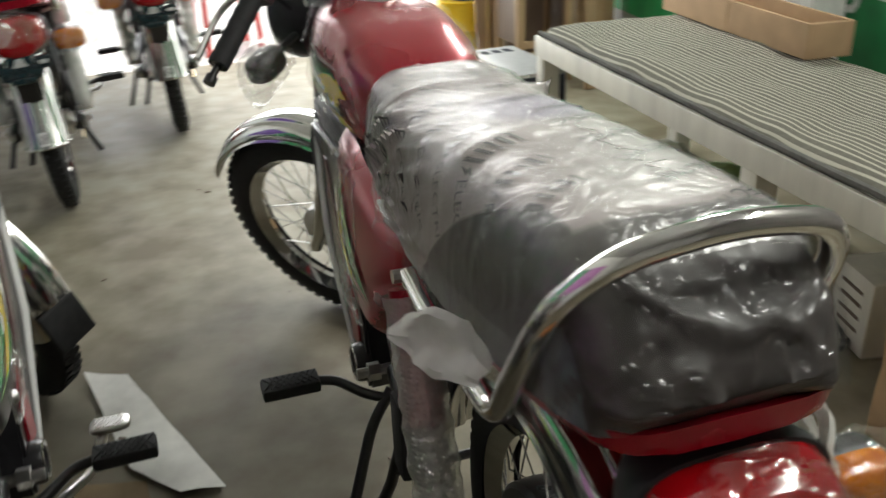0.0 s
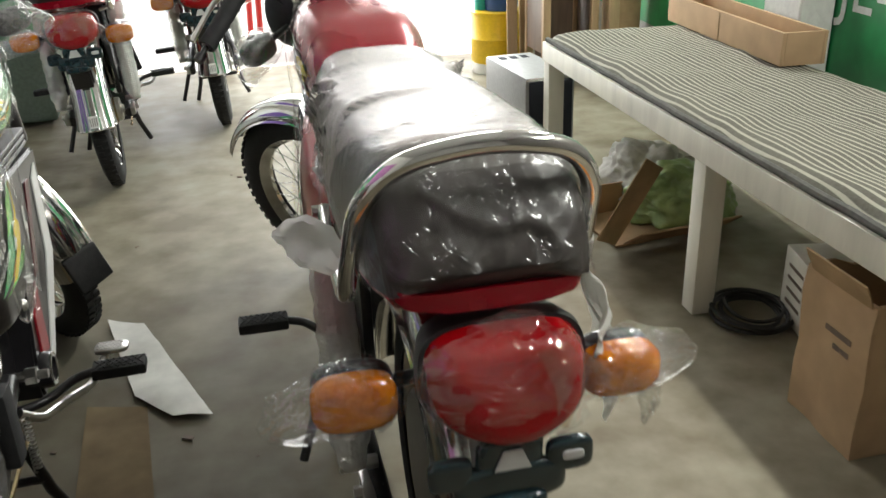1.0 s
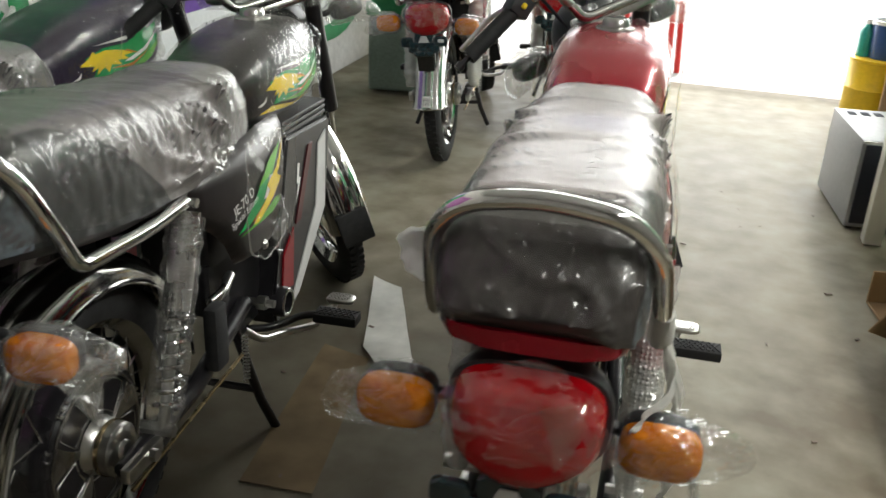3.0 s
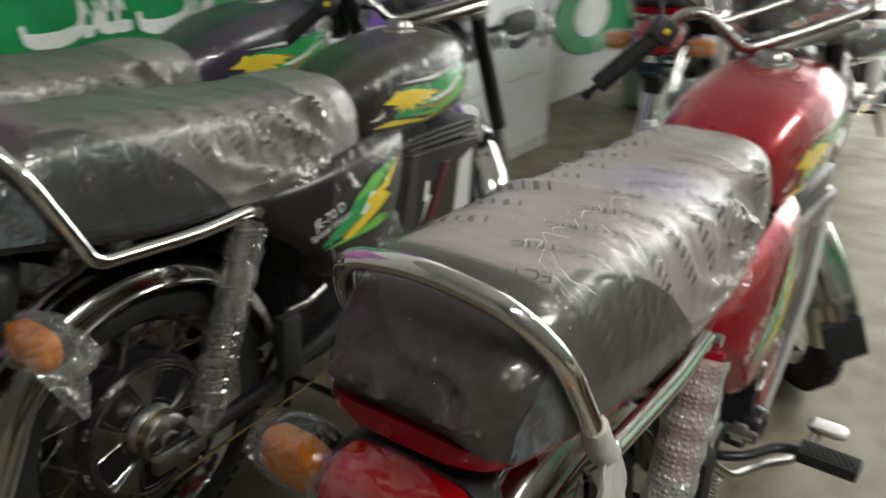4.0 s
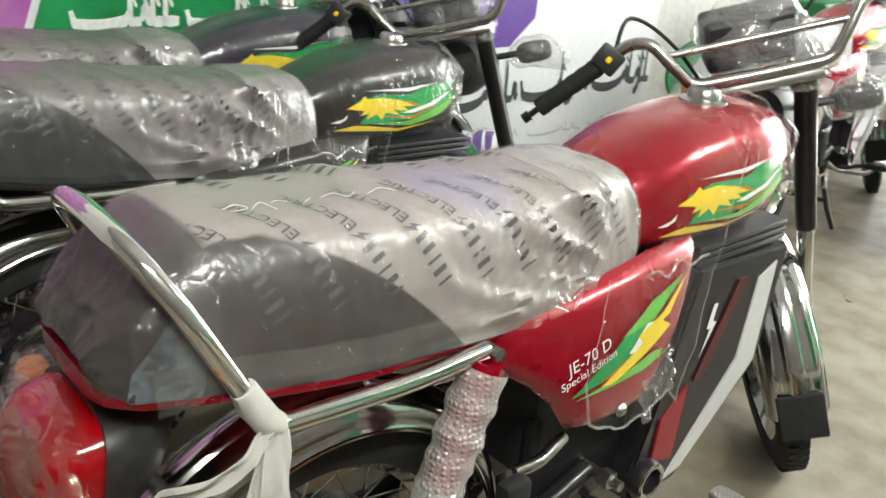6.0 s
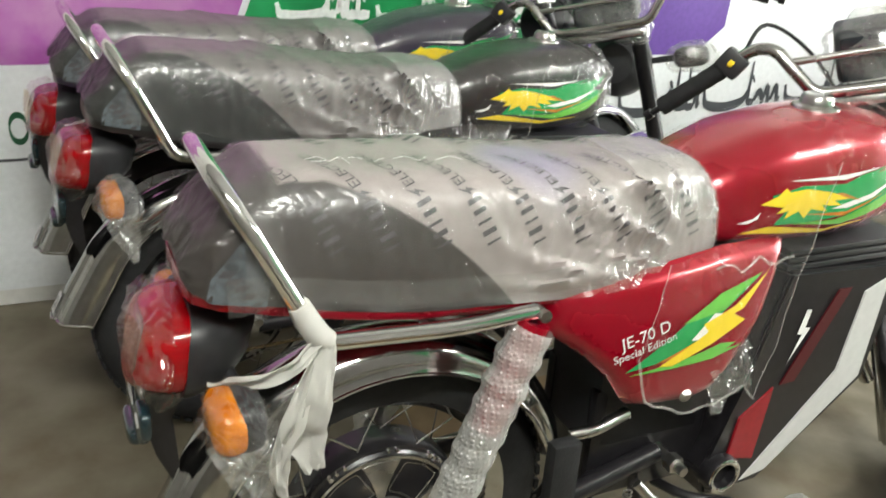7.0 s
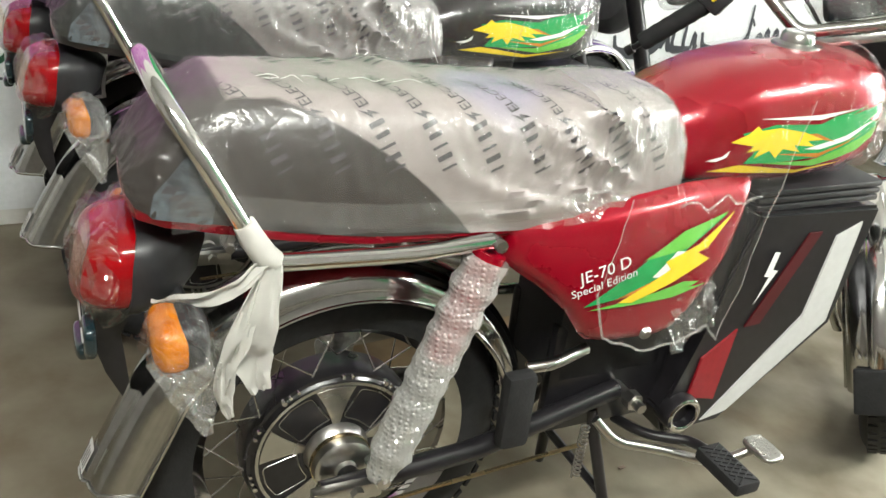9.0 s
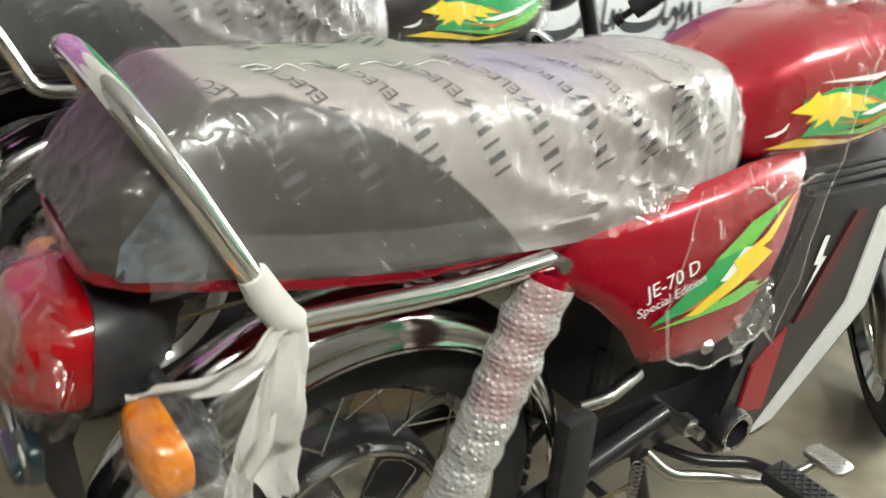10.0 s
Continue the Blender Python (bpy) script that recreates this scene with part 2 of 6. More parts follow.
# ---- mesh helpers ----
def link_mesh(name, bm, mat_, smooth=40.0):
    bmesh.ops.recalc_face_normals(bm, faces=bm.faces)
    me = bpy.data.meshes.new(name)
    bm.to_mesh(me)
    bm.free()
    me.materials.append(mat_)
    if smooth:
        me.polygons.foreach_set("use_smooth", [True] * len(me.polygons))
        me.set_sharp_from_angle(angle=radians(smooth))
    return me


def part(name, bm, mat_, parent=None, label="", smooth=40.0):
    """Link a bmesh as one mesh object under a thing or a part."""
    ob = new(name, link_mesh(name, bm, mat_, smooth))
    ob.parent = parent
    return tagged(ob, label)


def thing(name, m, label, category, group=""):
    root = new(name)
    root.empty_display_size = 0.1
    root.matrix_basis = m
    return tagged(root, label, category, group)


def join(*bms):
    """Several bmeshes as one."""
    out = bms[0]
    for b in bms[1:]:
        tmp = bpy.data.meshes.new("tmp")
        b.to_mesh(tmp)
        out.from_mesh(tmp)
        b.free()
        bpy.data.meshes.remove(tmp)
    return out


def box(x0, x1, y0, y1, z0, z1, bevel=0.004, segments=2, m=None):
    bm = bmesh.new()
    bmesh.ops.create_cube(bm, size=1)
    (x0, x1), (y0, y1), (z0, z1) = sorted((x0, x1)), sorted((y0, y1)), sorted((z0, z1))
    for v in bm.verts:
        v.co = Vector(((x0 + x1) / 2 + v.co.x * (x1 - x0), (y0 + y1) / 2 + v.co.y * (y1 - y0), (z0 + z1) / 2 + v.co.z * (z1 - z0)))
    if bevel:
        bmesh.ops.bevel(bm, geom=bm.edges[:], offset=bevel, segments=segments, profile=0.6, affect="EDGES")
    if m:
        bm.transform(m)
    return bm


def pod(place, rx, ry, rz, power=0.6, m=None):
    """A rounded block: a ball squared off towards its corners."""
    bm = bmesh.new()
    bmesh.ops.create_uvsphere(bm, u_segments=28, v_segments=18, radius=1)
    for v in bm.verts:
        d = [math.copysign(abs(c) ** power, c) for c in v.co]
        v.co = Vector(place) + Vector((d[0] * rx, d[1] * ry, d[2] * rz))
    if m:
        bm.transform(m)
    return bm


def smooth_path(points, step=6):
    """Catmull-Rom through the points."""
    p = [Vector(q) for q in points]
    p = [2 * p[0] - p[1]] + p + [2 * p[-1] - p[-2]]
    out = []
    for i in range(1, len(p) - 2):
        for k in range(step):
            s = k / step
            a, b, c, d = p[i - 1:i + 3]
            out.append(0.5 * ((2 * b) + (c - a) * s + (2 * a - 5 * b + 4 * c - d) * s * s + (3 * b - a - 3 * c + d) * s ** 3))
    out.append(p[-2])
    return out


def round_path(points, radius=0.03, step=5):
    """Straight runs with rounded bends, like bent tube."""
    p = [Vector(q) for q in points]
    out = [p[0]]
    for a, b, c in zip(p, p[1:], p[2:]):
        r = min(radius, (a - b).length * 0.45, (c - b).length * 0.45)
        s, e = b + (a - b).normalized() * r, b + (c - b).normalized() * r
        for k in range(step + 1):
            u = k / step
            out.append((1 - u) ** 2 * s + 2 * u * (1 - u) * b + u * u * e)
    out.append(p[-1])
    return out


def tube(path, radius, sides=12, cap=True, radii=None, wobble=0.0):
    """A round bar along a path."""
    bm = bmesh.new()
    path = [Vector(q) for q in path]
    rings, prev = [], None
    for i, q in enumerate(path):
        d = (path[min(i + 1, len(path) - 1)] - path[max(i - 1, 0)]).normalized()
        if prev is None:
            side = d.orthogonal().normalized()
        else:
            side = (prev - d * prev.dot(d)).normalized()
        prev, up = side, d.cross(side)
        r = radii[i] if radii else radius
        ring = []
        for k in range(sides):
            a = 2 * math.pi * k / sides
            rr = r * (1 + (random.uniform(-wobble, wobble) if wobble else 0))
            ring.append(bm.verts.new(q + rr * (math.cos(a) * side + math.sin(a) * up)))
        rings.append(ring)
    for a, b in zip(rings, rings[1:]):
        for k in range(sides):
            bm.faces.new((a[k], a[(k + 1) % sides], b[(k + 1) % sides], b[k]))
    if cap:
        bm.faces.new(rings[0][::-1])
        bm.faces.new(rings[-1])
    return bm


def lathe(profile, segments=48, closed=False, m=None):
    """Turn a profile of (radius, x) round the x axis."""
    bm = bmesh.new()
    rings = []
    for r, x in profile:
        if r < 1e-6:
            rings.append([bm.verts.new((x, 0, 0))])
        else:
            rings.append([bm.verts.new((x, r * math.cos(2 * math.pi * k / segments), r * math.sin(2 * math.pi * k / segments))) for k in range(segments)])
    pairs = list(zip(rings, rings[1:])) + ([(rings[-1], rings[0])] if closed else [])
    for a, b in pairs:
        for k in range(segments):
            j = (k + 1) % segments
            if len(a) == 1:
                bm.faces.new((a[0], b[j], b[k]))
            elif len(b) == 1:
                bm.faces.new((a[k], a[j], b[0]))
            else:
                bm.faces.new((a[k], a[j], b[j], b[k]))
    if m:
        bm.transform(m)
    return bm


def sheet(rows, thick=0.0, wrap=False):
    """A surface through rows of points, with thickness."""
    bm = bmesh.new()
    vs = [[bm.verts.new(q) for q in row] for row in rows]
    n = len(vs[0])
    for a, b in zip(vs, vs[1:]):
        for k in range(n if wrap else n - 1):
            bm.faces.new((a[k], a[(k + 1) % n], b[(k + 1) % n], b[k]))
    if thick:
        bmesh.ops.recalc_face_normals(bm, faces=bm.faces)
        bmesh.ops.solidify(bm, geom=bm.faces[:], thickness=thick)
    return bm


def plate(outline, place, depth, bevel=0.003):
    """A flat polygon (list of pairs) put in space by place(u, v, w), w from 0 to depth, with eased edges."""
    bm = bmesh.new()
    lo = [bm.verts.new((u, v, 0)) for u, v in outline]
    f = bm.faces.new(lo)
    r = bmesh.ops.extrude_face_region(bm, geom=[f])
    for v in r["geom"]:
        if isinstance(v, bmesh.types.BMVert):
            v.co.z = depth
    if bevel:
        bmesh.ops.bevel(bm, geom=[e for e in bm.edges if all(v.co.z > depth / 2 for v in e.verts)], offset=bevel, segments=2, affect="EDGES")
    for v in bm.verts:
        v.co = Vector(place(*v.co))
    return bm


def lerp(xs, ys, x):
    return float(np.interp(x, xs, ys))


def letters(body, size, place, mat_name_depth=0.0):
    """Built-in font letters as a mesh, put on a surface by place(u, v), u along the line, v up."""
    cu = bpy.data.curves.new("letters", "FONT")
    cu.body, cu.size, cu.align_x, cu.align_y, cu.resolution_u = body, size, "CENTER", "CENTER", 3
    ob = bpy.data.objects.new("letters", cu)
    scene.collection.objects.link(ob)
    bpy.context.view_layer.update()
    me = bpy.data.meshes.new_from_object(ob.evaluated_get(bpy.context.evaluated_depsgraph_get()))
    bm = bmesh.new()
    bm.from_mesh(me)
    bpy.data.objects.remove(ob)
    bpy.data.curves.remove(cu)
    bpy.data.meshes.remove(me)
    for v in bm.verts:
        v.co = Vector(place(v.co.x, v.co.y))
    return bm


def patch(outline, place, step=0.02):
    """A thin sticker: a polygon of pairs, cut fine enough to follow the surface place(u, v)."""
    bm = bmesh.new()
    bm.faces.new([bm.verts.new((u, v, 0)) for u, v in outline])
    us, vs = [u for u, _ in outline], [v for _, v in outline]
    for lo, hi, axis in ((min(us), max(us), 0), (min(vs), max(vs), 1)):
        c = lo + step
        while c < hi:
            co, no = [0, 0, 0], [0, 0, 0]
            co[axis], no[axis] = c, 1
            bmesh.ops.bisect_plane(bm, geom=bm.verts[:] + bm.edges[:] + bm.faces[:], plane_co=co, plane_no=no)
            c += step
    bmesh.ops.triangulate(bm, faces=bm.faces[:])
    for v in bm.verts:
        v.co = Vector(place(v.co.x, v.co.y))
    return bm


# ---- motorcycle ----
AXLE_Z, WHEEL_BASE = 0.287, 1.28
SEAT_Y = [-0.278, -0.27, -0.25, -0.215, -0.185, -0.16, -0.10, 0.0, 0.10, 0.20, 0.30, 0.40, 0.46, 0.495, 0.503]
SEAT_TOP = [0.768, 0.786, 0.818, 0.852, 0.871, 0.876, 0.874, 0.869, 0.864, 0.856, 0.851, 0.856, 0.850, 0.820, 0.790]
SEAT_BASE = [0.758, 0.744, 0.737, 0.733, 0.728, 0.724, 0.712, 0.697, 0.690, 0.684, 0.677, 0.668, 0.662, 0.668, 0.690]
SEAT_W = [0.066, 0.090, 0.107, 0.116, 0.121, 0.123, 0.126, 0.128, 0.127, 0.125, 0.119, 0.111, 0.106, 0.097, 0.080]
TANK_Y = [0.440, 0.448, 0.470, 0.520, 0.600, 0.700, 0.780, 0.852, 0.891, 0.916, 0.926]
TANK_TOP = [0.800, 0.815, 0.830, 0.855, 0.884, 0.900, 0.905, 0.900, 0.884, 0.856, 0.835]
TANK_BOT = [0.745, 0.728, 0.714, 0.704, 0.700, 0.700, 0.705, 0.716, 0.735, 0.762, 0.790]
TANK_W = [0.045, 0.068, 0.090, 0.107, 0.117, 0.121, 0.121, 0.111, 0.092, 0.062, 0.035]


def seat_section(y, steps=28):
    """Points of the seat's outline at y, from the right foot over the top to the left."""
    top, base, w = lerp(SEAT_Y, SEAT_TOP, y), lerp(SEAT_Y, SEAT_BASE, y), lerp(SEAT_Y, SEAT_W, y)
    pts = []
    for k in range(steps + 1):
        a = math.pi * (k / steps - 0.075 * math.sin(4 * math.pi * k / steps))
        c, s = math.cos(a), math.sin(a)
        x = w * math.copysign(abs(c) ** (2 / 4.8), c)
        z = base + (top - base) * abs(s) ** (2 / 4.2)
        x *= 1 - 0.05 * max(0.0, 0.25 - (z - base) / max(top - base, 1e-3))
        pts.append(Vector((x, y, z)))
    return pts


def seat_point(y, s, lift=0.0016):
    """A place on the seat: s metres round from its crown, right positive."""
    pts = seat_section(y, 60)
    mid = len(pts) // 2
    i, step, left = mid, (-1 if s > 0 else 1), abs(s)
    while 0 < i < len(pts) - 1:
        d = (pts[i + step] - pts[i]).length
        if d >= left:
            break
        left, i = left - d, i + step
    j = max(0, min(len(pts) - 1, i + step))
    d = max((pts[j] - pts[i]).length, 1e-6)
    q = pts[i].lerp(pts[j], min(1.0, left / d))
    out = Vector((q.x, 0, (q.z - 0.785) * 1.4)).normalized()
    return q + out * lift + fold(q)


def fold(q):
    """Loose wrinkles of the clear seat cover: sharp slanting creases ahead, softer ones behind."""
    ahead = max(0.0, min(1.0, (q.y + 0.10) * 2.8)) * max(0.0, min(1.0, (0.50 - q.y) * 14))
    side = max(0.0, min(1.0, (0.862 - q.z) * 22))
    back = max(0.0, min(1.0, (-0.19 - q.y) * 14))
    u, w = q.z * 0.85 + q.y * 0.52, q.y * 0.85 - q.z * 0.52
    hand = 2.0 + math.copysign(1.5, q.x)
    n = noise.noise(Vector((u * 20, w * 4.5, hand)))
    m = noise.noise(Vector((u * 46 + 4, w * 8.0, hand + 3)))
    crease = (max(0.0, 1 - abs(n) * 3.4) ** 1.4 * 0.0022 + max(0.0, 1 - abs(m) * 3.2) * 0.0014) * ahead * (0.40 + 0.60 * side)
    # pulled folds that fan back and up from the lower front corner
    dy, dz = 0.505 - q.y, q.z - 0.672
    reach, way = math.hypot(dy, dz), math.atan2(dz, dy)
    fan = max(0.0, min(1.0, (reach - 0.03) * 7)) * max(0.25, min(1.0, (0.46 - q.y) * 9)) * max(0.0, min(1.0, (0.46 - reach) * 5)) * max(0.0, min(1.0, (lerp(SEAT_Y, SEAT_TOP, q.y) - 0.006 - q.z) * 45))
    n = noise.noise(Vector((way * 6.0 + 0.5 * math.sin(reach * 7), reach * 1.3, hand + 11)))
    m = noise.noise(Vector((way * 15.0, reach * 2.8, hand + 17)))
    crease += fan * (max(0.0, 1 - abs(n) * 6.5) ** 1.2 * 0.0150 + max(0.0, 1 - abs(m) * 6.5) ** 1.2 * 0.0075)
    n = noise.noise(Vector((q.y * 13 + q.z * 6, q.x * 17, 7.0)))
    m = noise.noise(Vector((q.y * 34 - q.x * 9, q.x * 40, q.z * 22)))
    soft = max(0.0, 1 - abs(n) * 2.6) * 0.0026 * (0.35 + 0.65 * back) + max(0.0, 1 - abs(m) * 3) * 0.0010
    n = noise.noise(Vector((q.x * 13 + q.z * 7, q.z * 15 - q.x * 4, 3.0)))
    m = noise.noise(Vector((q.x * 30 - q.z * 12, q.z * 30, 9.0)))
    crush = (max(0.0, 1 - abs(n) * 5.0) ** 1.2 * 0.0080 + max(0.0, 1 - abs(m) * 5.5) ** 1.2 * 0.0040) * back
    tent = 0.006 * math.exp(-((q.y - 0.085 - 0.35 * q.x) / 0.022) ** 2) * max(0.0, min(1.0, (0.09 - q.x) * 9)) * max(0.0, min(1.0, (q.z - 0.80) * 18))
    r = crease + soft + tent
    return Vector((math.copysign(1, q.x) * r * min(1.0, abs(q.x) * 12), -crush, r * 0.9))


def tank_x(y, z, out=0.0):
    """Half width of the tank at a height."""
    top, bot, w = lerp(TANK_Y, TANK_TOP, y), lerp(TANK_Y, TANK_BOT, y), lerp(TANK_Y, TANK_W, y)
    zc = bot + 0.42 * (top - bot)
    h = (top - zc) if z > zc else (zc - bot)
    return w * max(0.0, 1 - min(1.0, abs((z - zc) / h)) ** 3.1) ** (1 / 3.1) + out


def tank_rows(grow=0.0, crumple=0.0, y0=0.44, y1=0.926, n=26, m=34):
    rows = []
    for i in range(n + 1):
        s = i / n
        y = y0 + (y1 - y0) * (0.5 - 0.5 * math.cos(math.pi * s))
        top, bot, w = lerp(TANK_Y, TANK_TOP, y), lerp(TANK_Y, TANK_BOT, y), lerp(TANK_Y, TANK_W, y)
        zc = bot + 0.42 * (top - bot)
        row = []
        for k in range(m):
            a = 2 * math.pi * k / m
            c, d = math.cos(a), math.sin(a)
            x = w * math.copysign(abs(c) ** (2 / 3.1), c)
            z = zc + ((top - zc) if d > 0 else (zc - bot)) * math.copysign(abs(d) ** (2 / 3.1), d)
            g = grow + crumple * noise.noise(Vector((x * 30, y * 22, z * 30)))
            row.append(Vector((x + c * g, y, z + d * g)))
        rows.append(row)
    return rows


def cover_x(y, z):
    """Half width of the swollen side cover."""
    dy, dz = (y - 0.40) / 0.26, (z - 0.59) / 0.15
    return 0.108 + 0.046 * max(0.0, 1 - dy * dy) ** 0.8 * max(0.0, 1 - 0.55 * dz * dz)


COVER = [(0.196, 0.684), (0.197, 0.648), (0.206, 0.626), (0.264, 0.585), (0.307, 0.545), (0.340, 0.500), (0.356, 0.485), (0.391, 0.476), (0.477, 0.469),
         (0.512, 0.476), (0.532, 0.496), (0.566, 0.545), (0.602, 0.600), (0.626, 0.670), (0.634, 0.728), (0.50, 0.728), (0.30, 0.706), (0.205, 0.700)]


def cover_edge(y, z):
    """How far the cover turns in towards its rim."""
    near_rim = 1.0
    for (a, b), (c, d) in zip(COVER, COVER[1:] + COVER[:1]):
        u = max(0.0, min(1.0, ((y - a) * (c - a) + (z - b) * (d - b)) / ((c - a) ** 2 + (d - b) ** 2)))
        near_rim = min(near_rim, math.hypot(y - a - u * (c - a), z - b - u * (d - b)))
    return 0.020 * max(0.0, 1 - near_rim / 0.024) ** 2


COVER_STICKERS = [
    ("green_flash", "GREEN", [(0.339, 0.555), (0.431, 0.619), (0.477, 0.647), (0.584, 0.674), (0.524, 0.639), (0.501, 0.625), (0.494, 0.602), (0.431, 0.570)]),
    ("lime_flash", "LIME", [(0.429, 0.622), (0.499, 0.660), (0.587, 0.678), (0.539, 0.652), (0.509, 0.632)]),
    ("white_flash", "WHITE", [(0.449, 0.593), (0.489, 0.630), (0.507, 0.627), (0.503, 0.609), (0.469, 0.590)]),
    ("brown_flash", "ORANGE", [(0.387, 0.563), (0.479, 0.598), (0.465, 0.584), (0.419, 0.568)]),
    ("yellow_bolt", "YELLOW", [(0.395, 0.558), (0.481, 0.602), (0.469, 0.616), (0.531, 0.635), (0.601, 0.678), (0.551, 0.627), (0.531, 0.622), (0.559, 0.607), (0.493, 0.580), (0.419, 0.555)]),
    ("lime_tail", "LIME", [(0.345, 0.549), (0.463, 0.566), (0.513, 0.576), (0.549, 0.570), (0.529, 0.563), (0.567, 0.563), (0.499, 0.551)]),
]
TANK_STICKERS = [
    ("green_flame", "GREEN", [(0.575, 0.800), (0.632, 0.813), (0.716, 0.811), (0.781, 0.817), (0.867, 0.832), (0.831, 0.812), (0.876, 0.803), (0.813, 0.778), (0.749, 0.758), (0.660, 0.752), (0.588, 0.752), (0.604, 0.772)]),
    ("green_blade", "GREEN", [(0.690, 0.800), (0.749, 0.822), (0.822, 0.836), (0.781, 0.822), (0.886, 0.842), (0.830, 0.818), (0.773, 0.806)]),
    ("white_blade", "WHITE", [(0.700, 0.772), (0.781, 0.790), (0.846, 0.812), (0.793, 0.784), (0.732, 0.770)]),
    ("lime_blade", "LIME", [(0.749, 0.760), (0.830, 0.786), (0.883, 0.816), (0.846, 0.782), (0.781, 0.756)]),
    ("orange_blade", "ORANGE", [(0.655, 0.795), (0.716, 0.797), (0.761, 0.781), (0.713, 0.790)]),
    ("white_hook", "WHITE", [(0.520, 0.758), (0.548, 0.765), (0.560, 0.775), (0.556, 0.764), (0.540, 0.757)]),
    ("white_streak", "WHITE", [(0.600, 0.822), (0.716, 0.826), (0.793, 0.833), (0.716, 0.818)]),
    ("lime_streak", "LIME", [(0.620, 0.752), (0.716, 0.752), (0.822, 0.775), (0.867, 0.795), (0.822, 0.762), (0.732, 0.741)]),
    ("yellow_leaf", "YELLOW", [(0.556, 0.787), (0.585, 0.800), (0.598, 0.812), (0.606, 0.805), (0.640, 0.808), (0.690, 0.800), (0.734, 0.786), (0.700, 0.786), (0.718, 0.776), (0.676, 0.780), (0.690, 0.768), (0.655, 0.775), (0.645, 0.760), (0.630, 0.773), (0.604, 0.762), (0.610, 0.775), (0.588, 0.771), (0.598, 0.781)]),
    ("yellow_streak", "YELLOW", [(0.528, 0.741), (0.580, 0.751), (0.620, 0.747), (0.700, 0.736), (0.805, 0.747), (0.700, 0.729), (0.600, 0.737)]),
    ("orange_streak", "ORANGE", [(0.640, 0.767), (0.732, 0.764), (0.822, 0.790), (0.732, 0.757)]),
]
STICKER = {"GREEN": GREEN_DECAL, "LIME": LIME_DECAL, "YELLOW": YELLOW_DECAL, "ORANGE": ORANGE_DECAL, "WHITE": WHITE_DECAL}
PANEL = [(0.66, 0.662), (0.935, 0.652), (0.928, 0.600), (0.902, 0.422), (0.690, 0.250), (0.57, 0.245), (0.552, 0.30), (0.615, 0.45)]


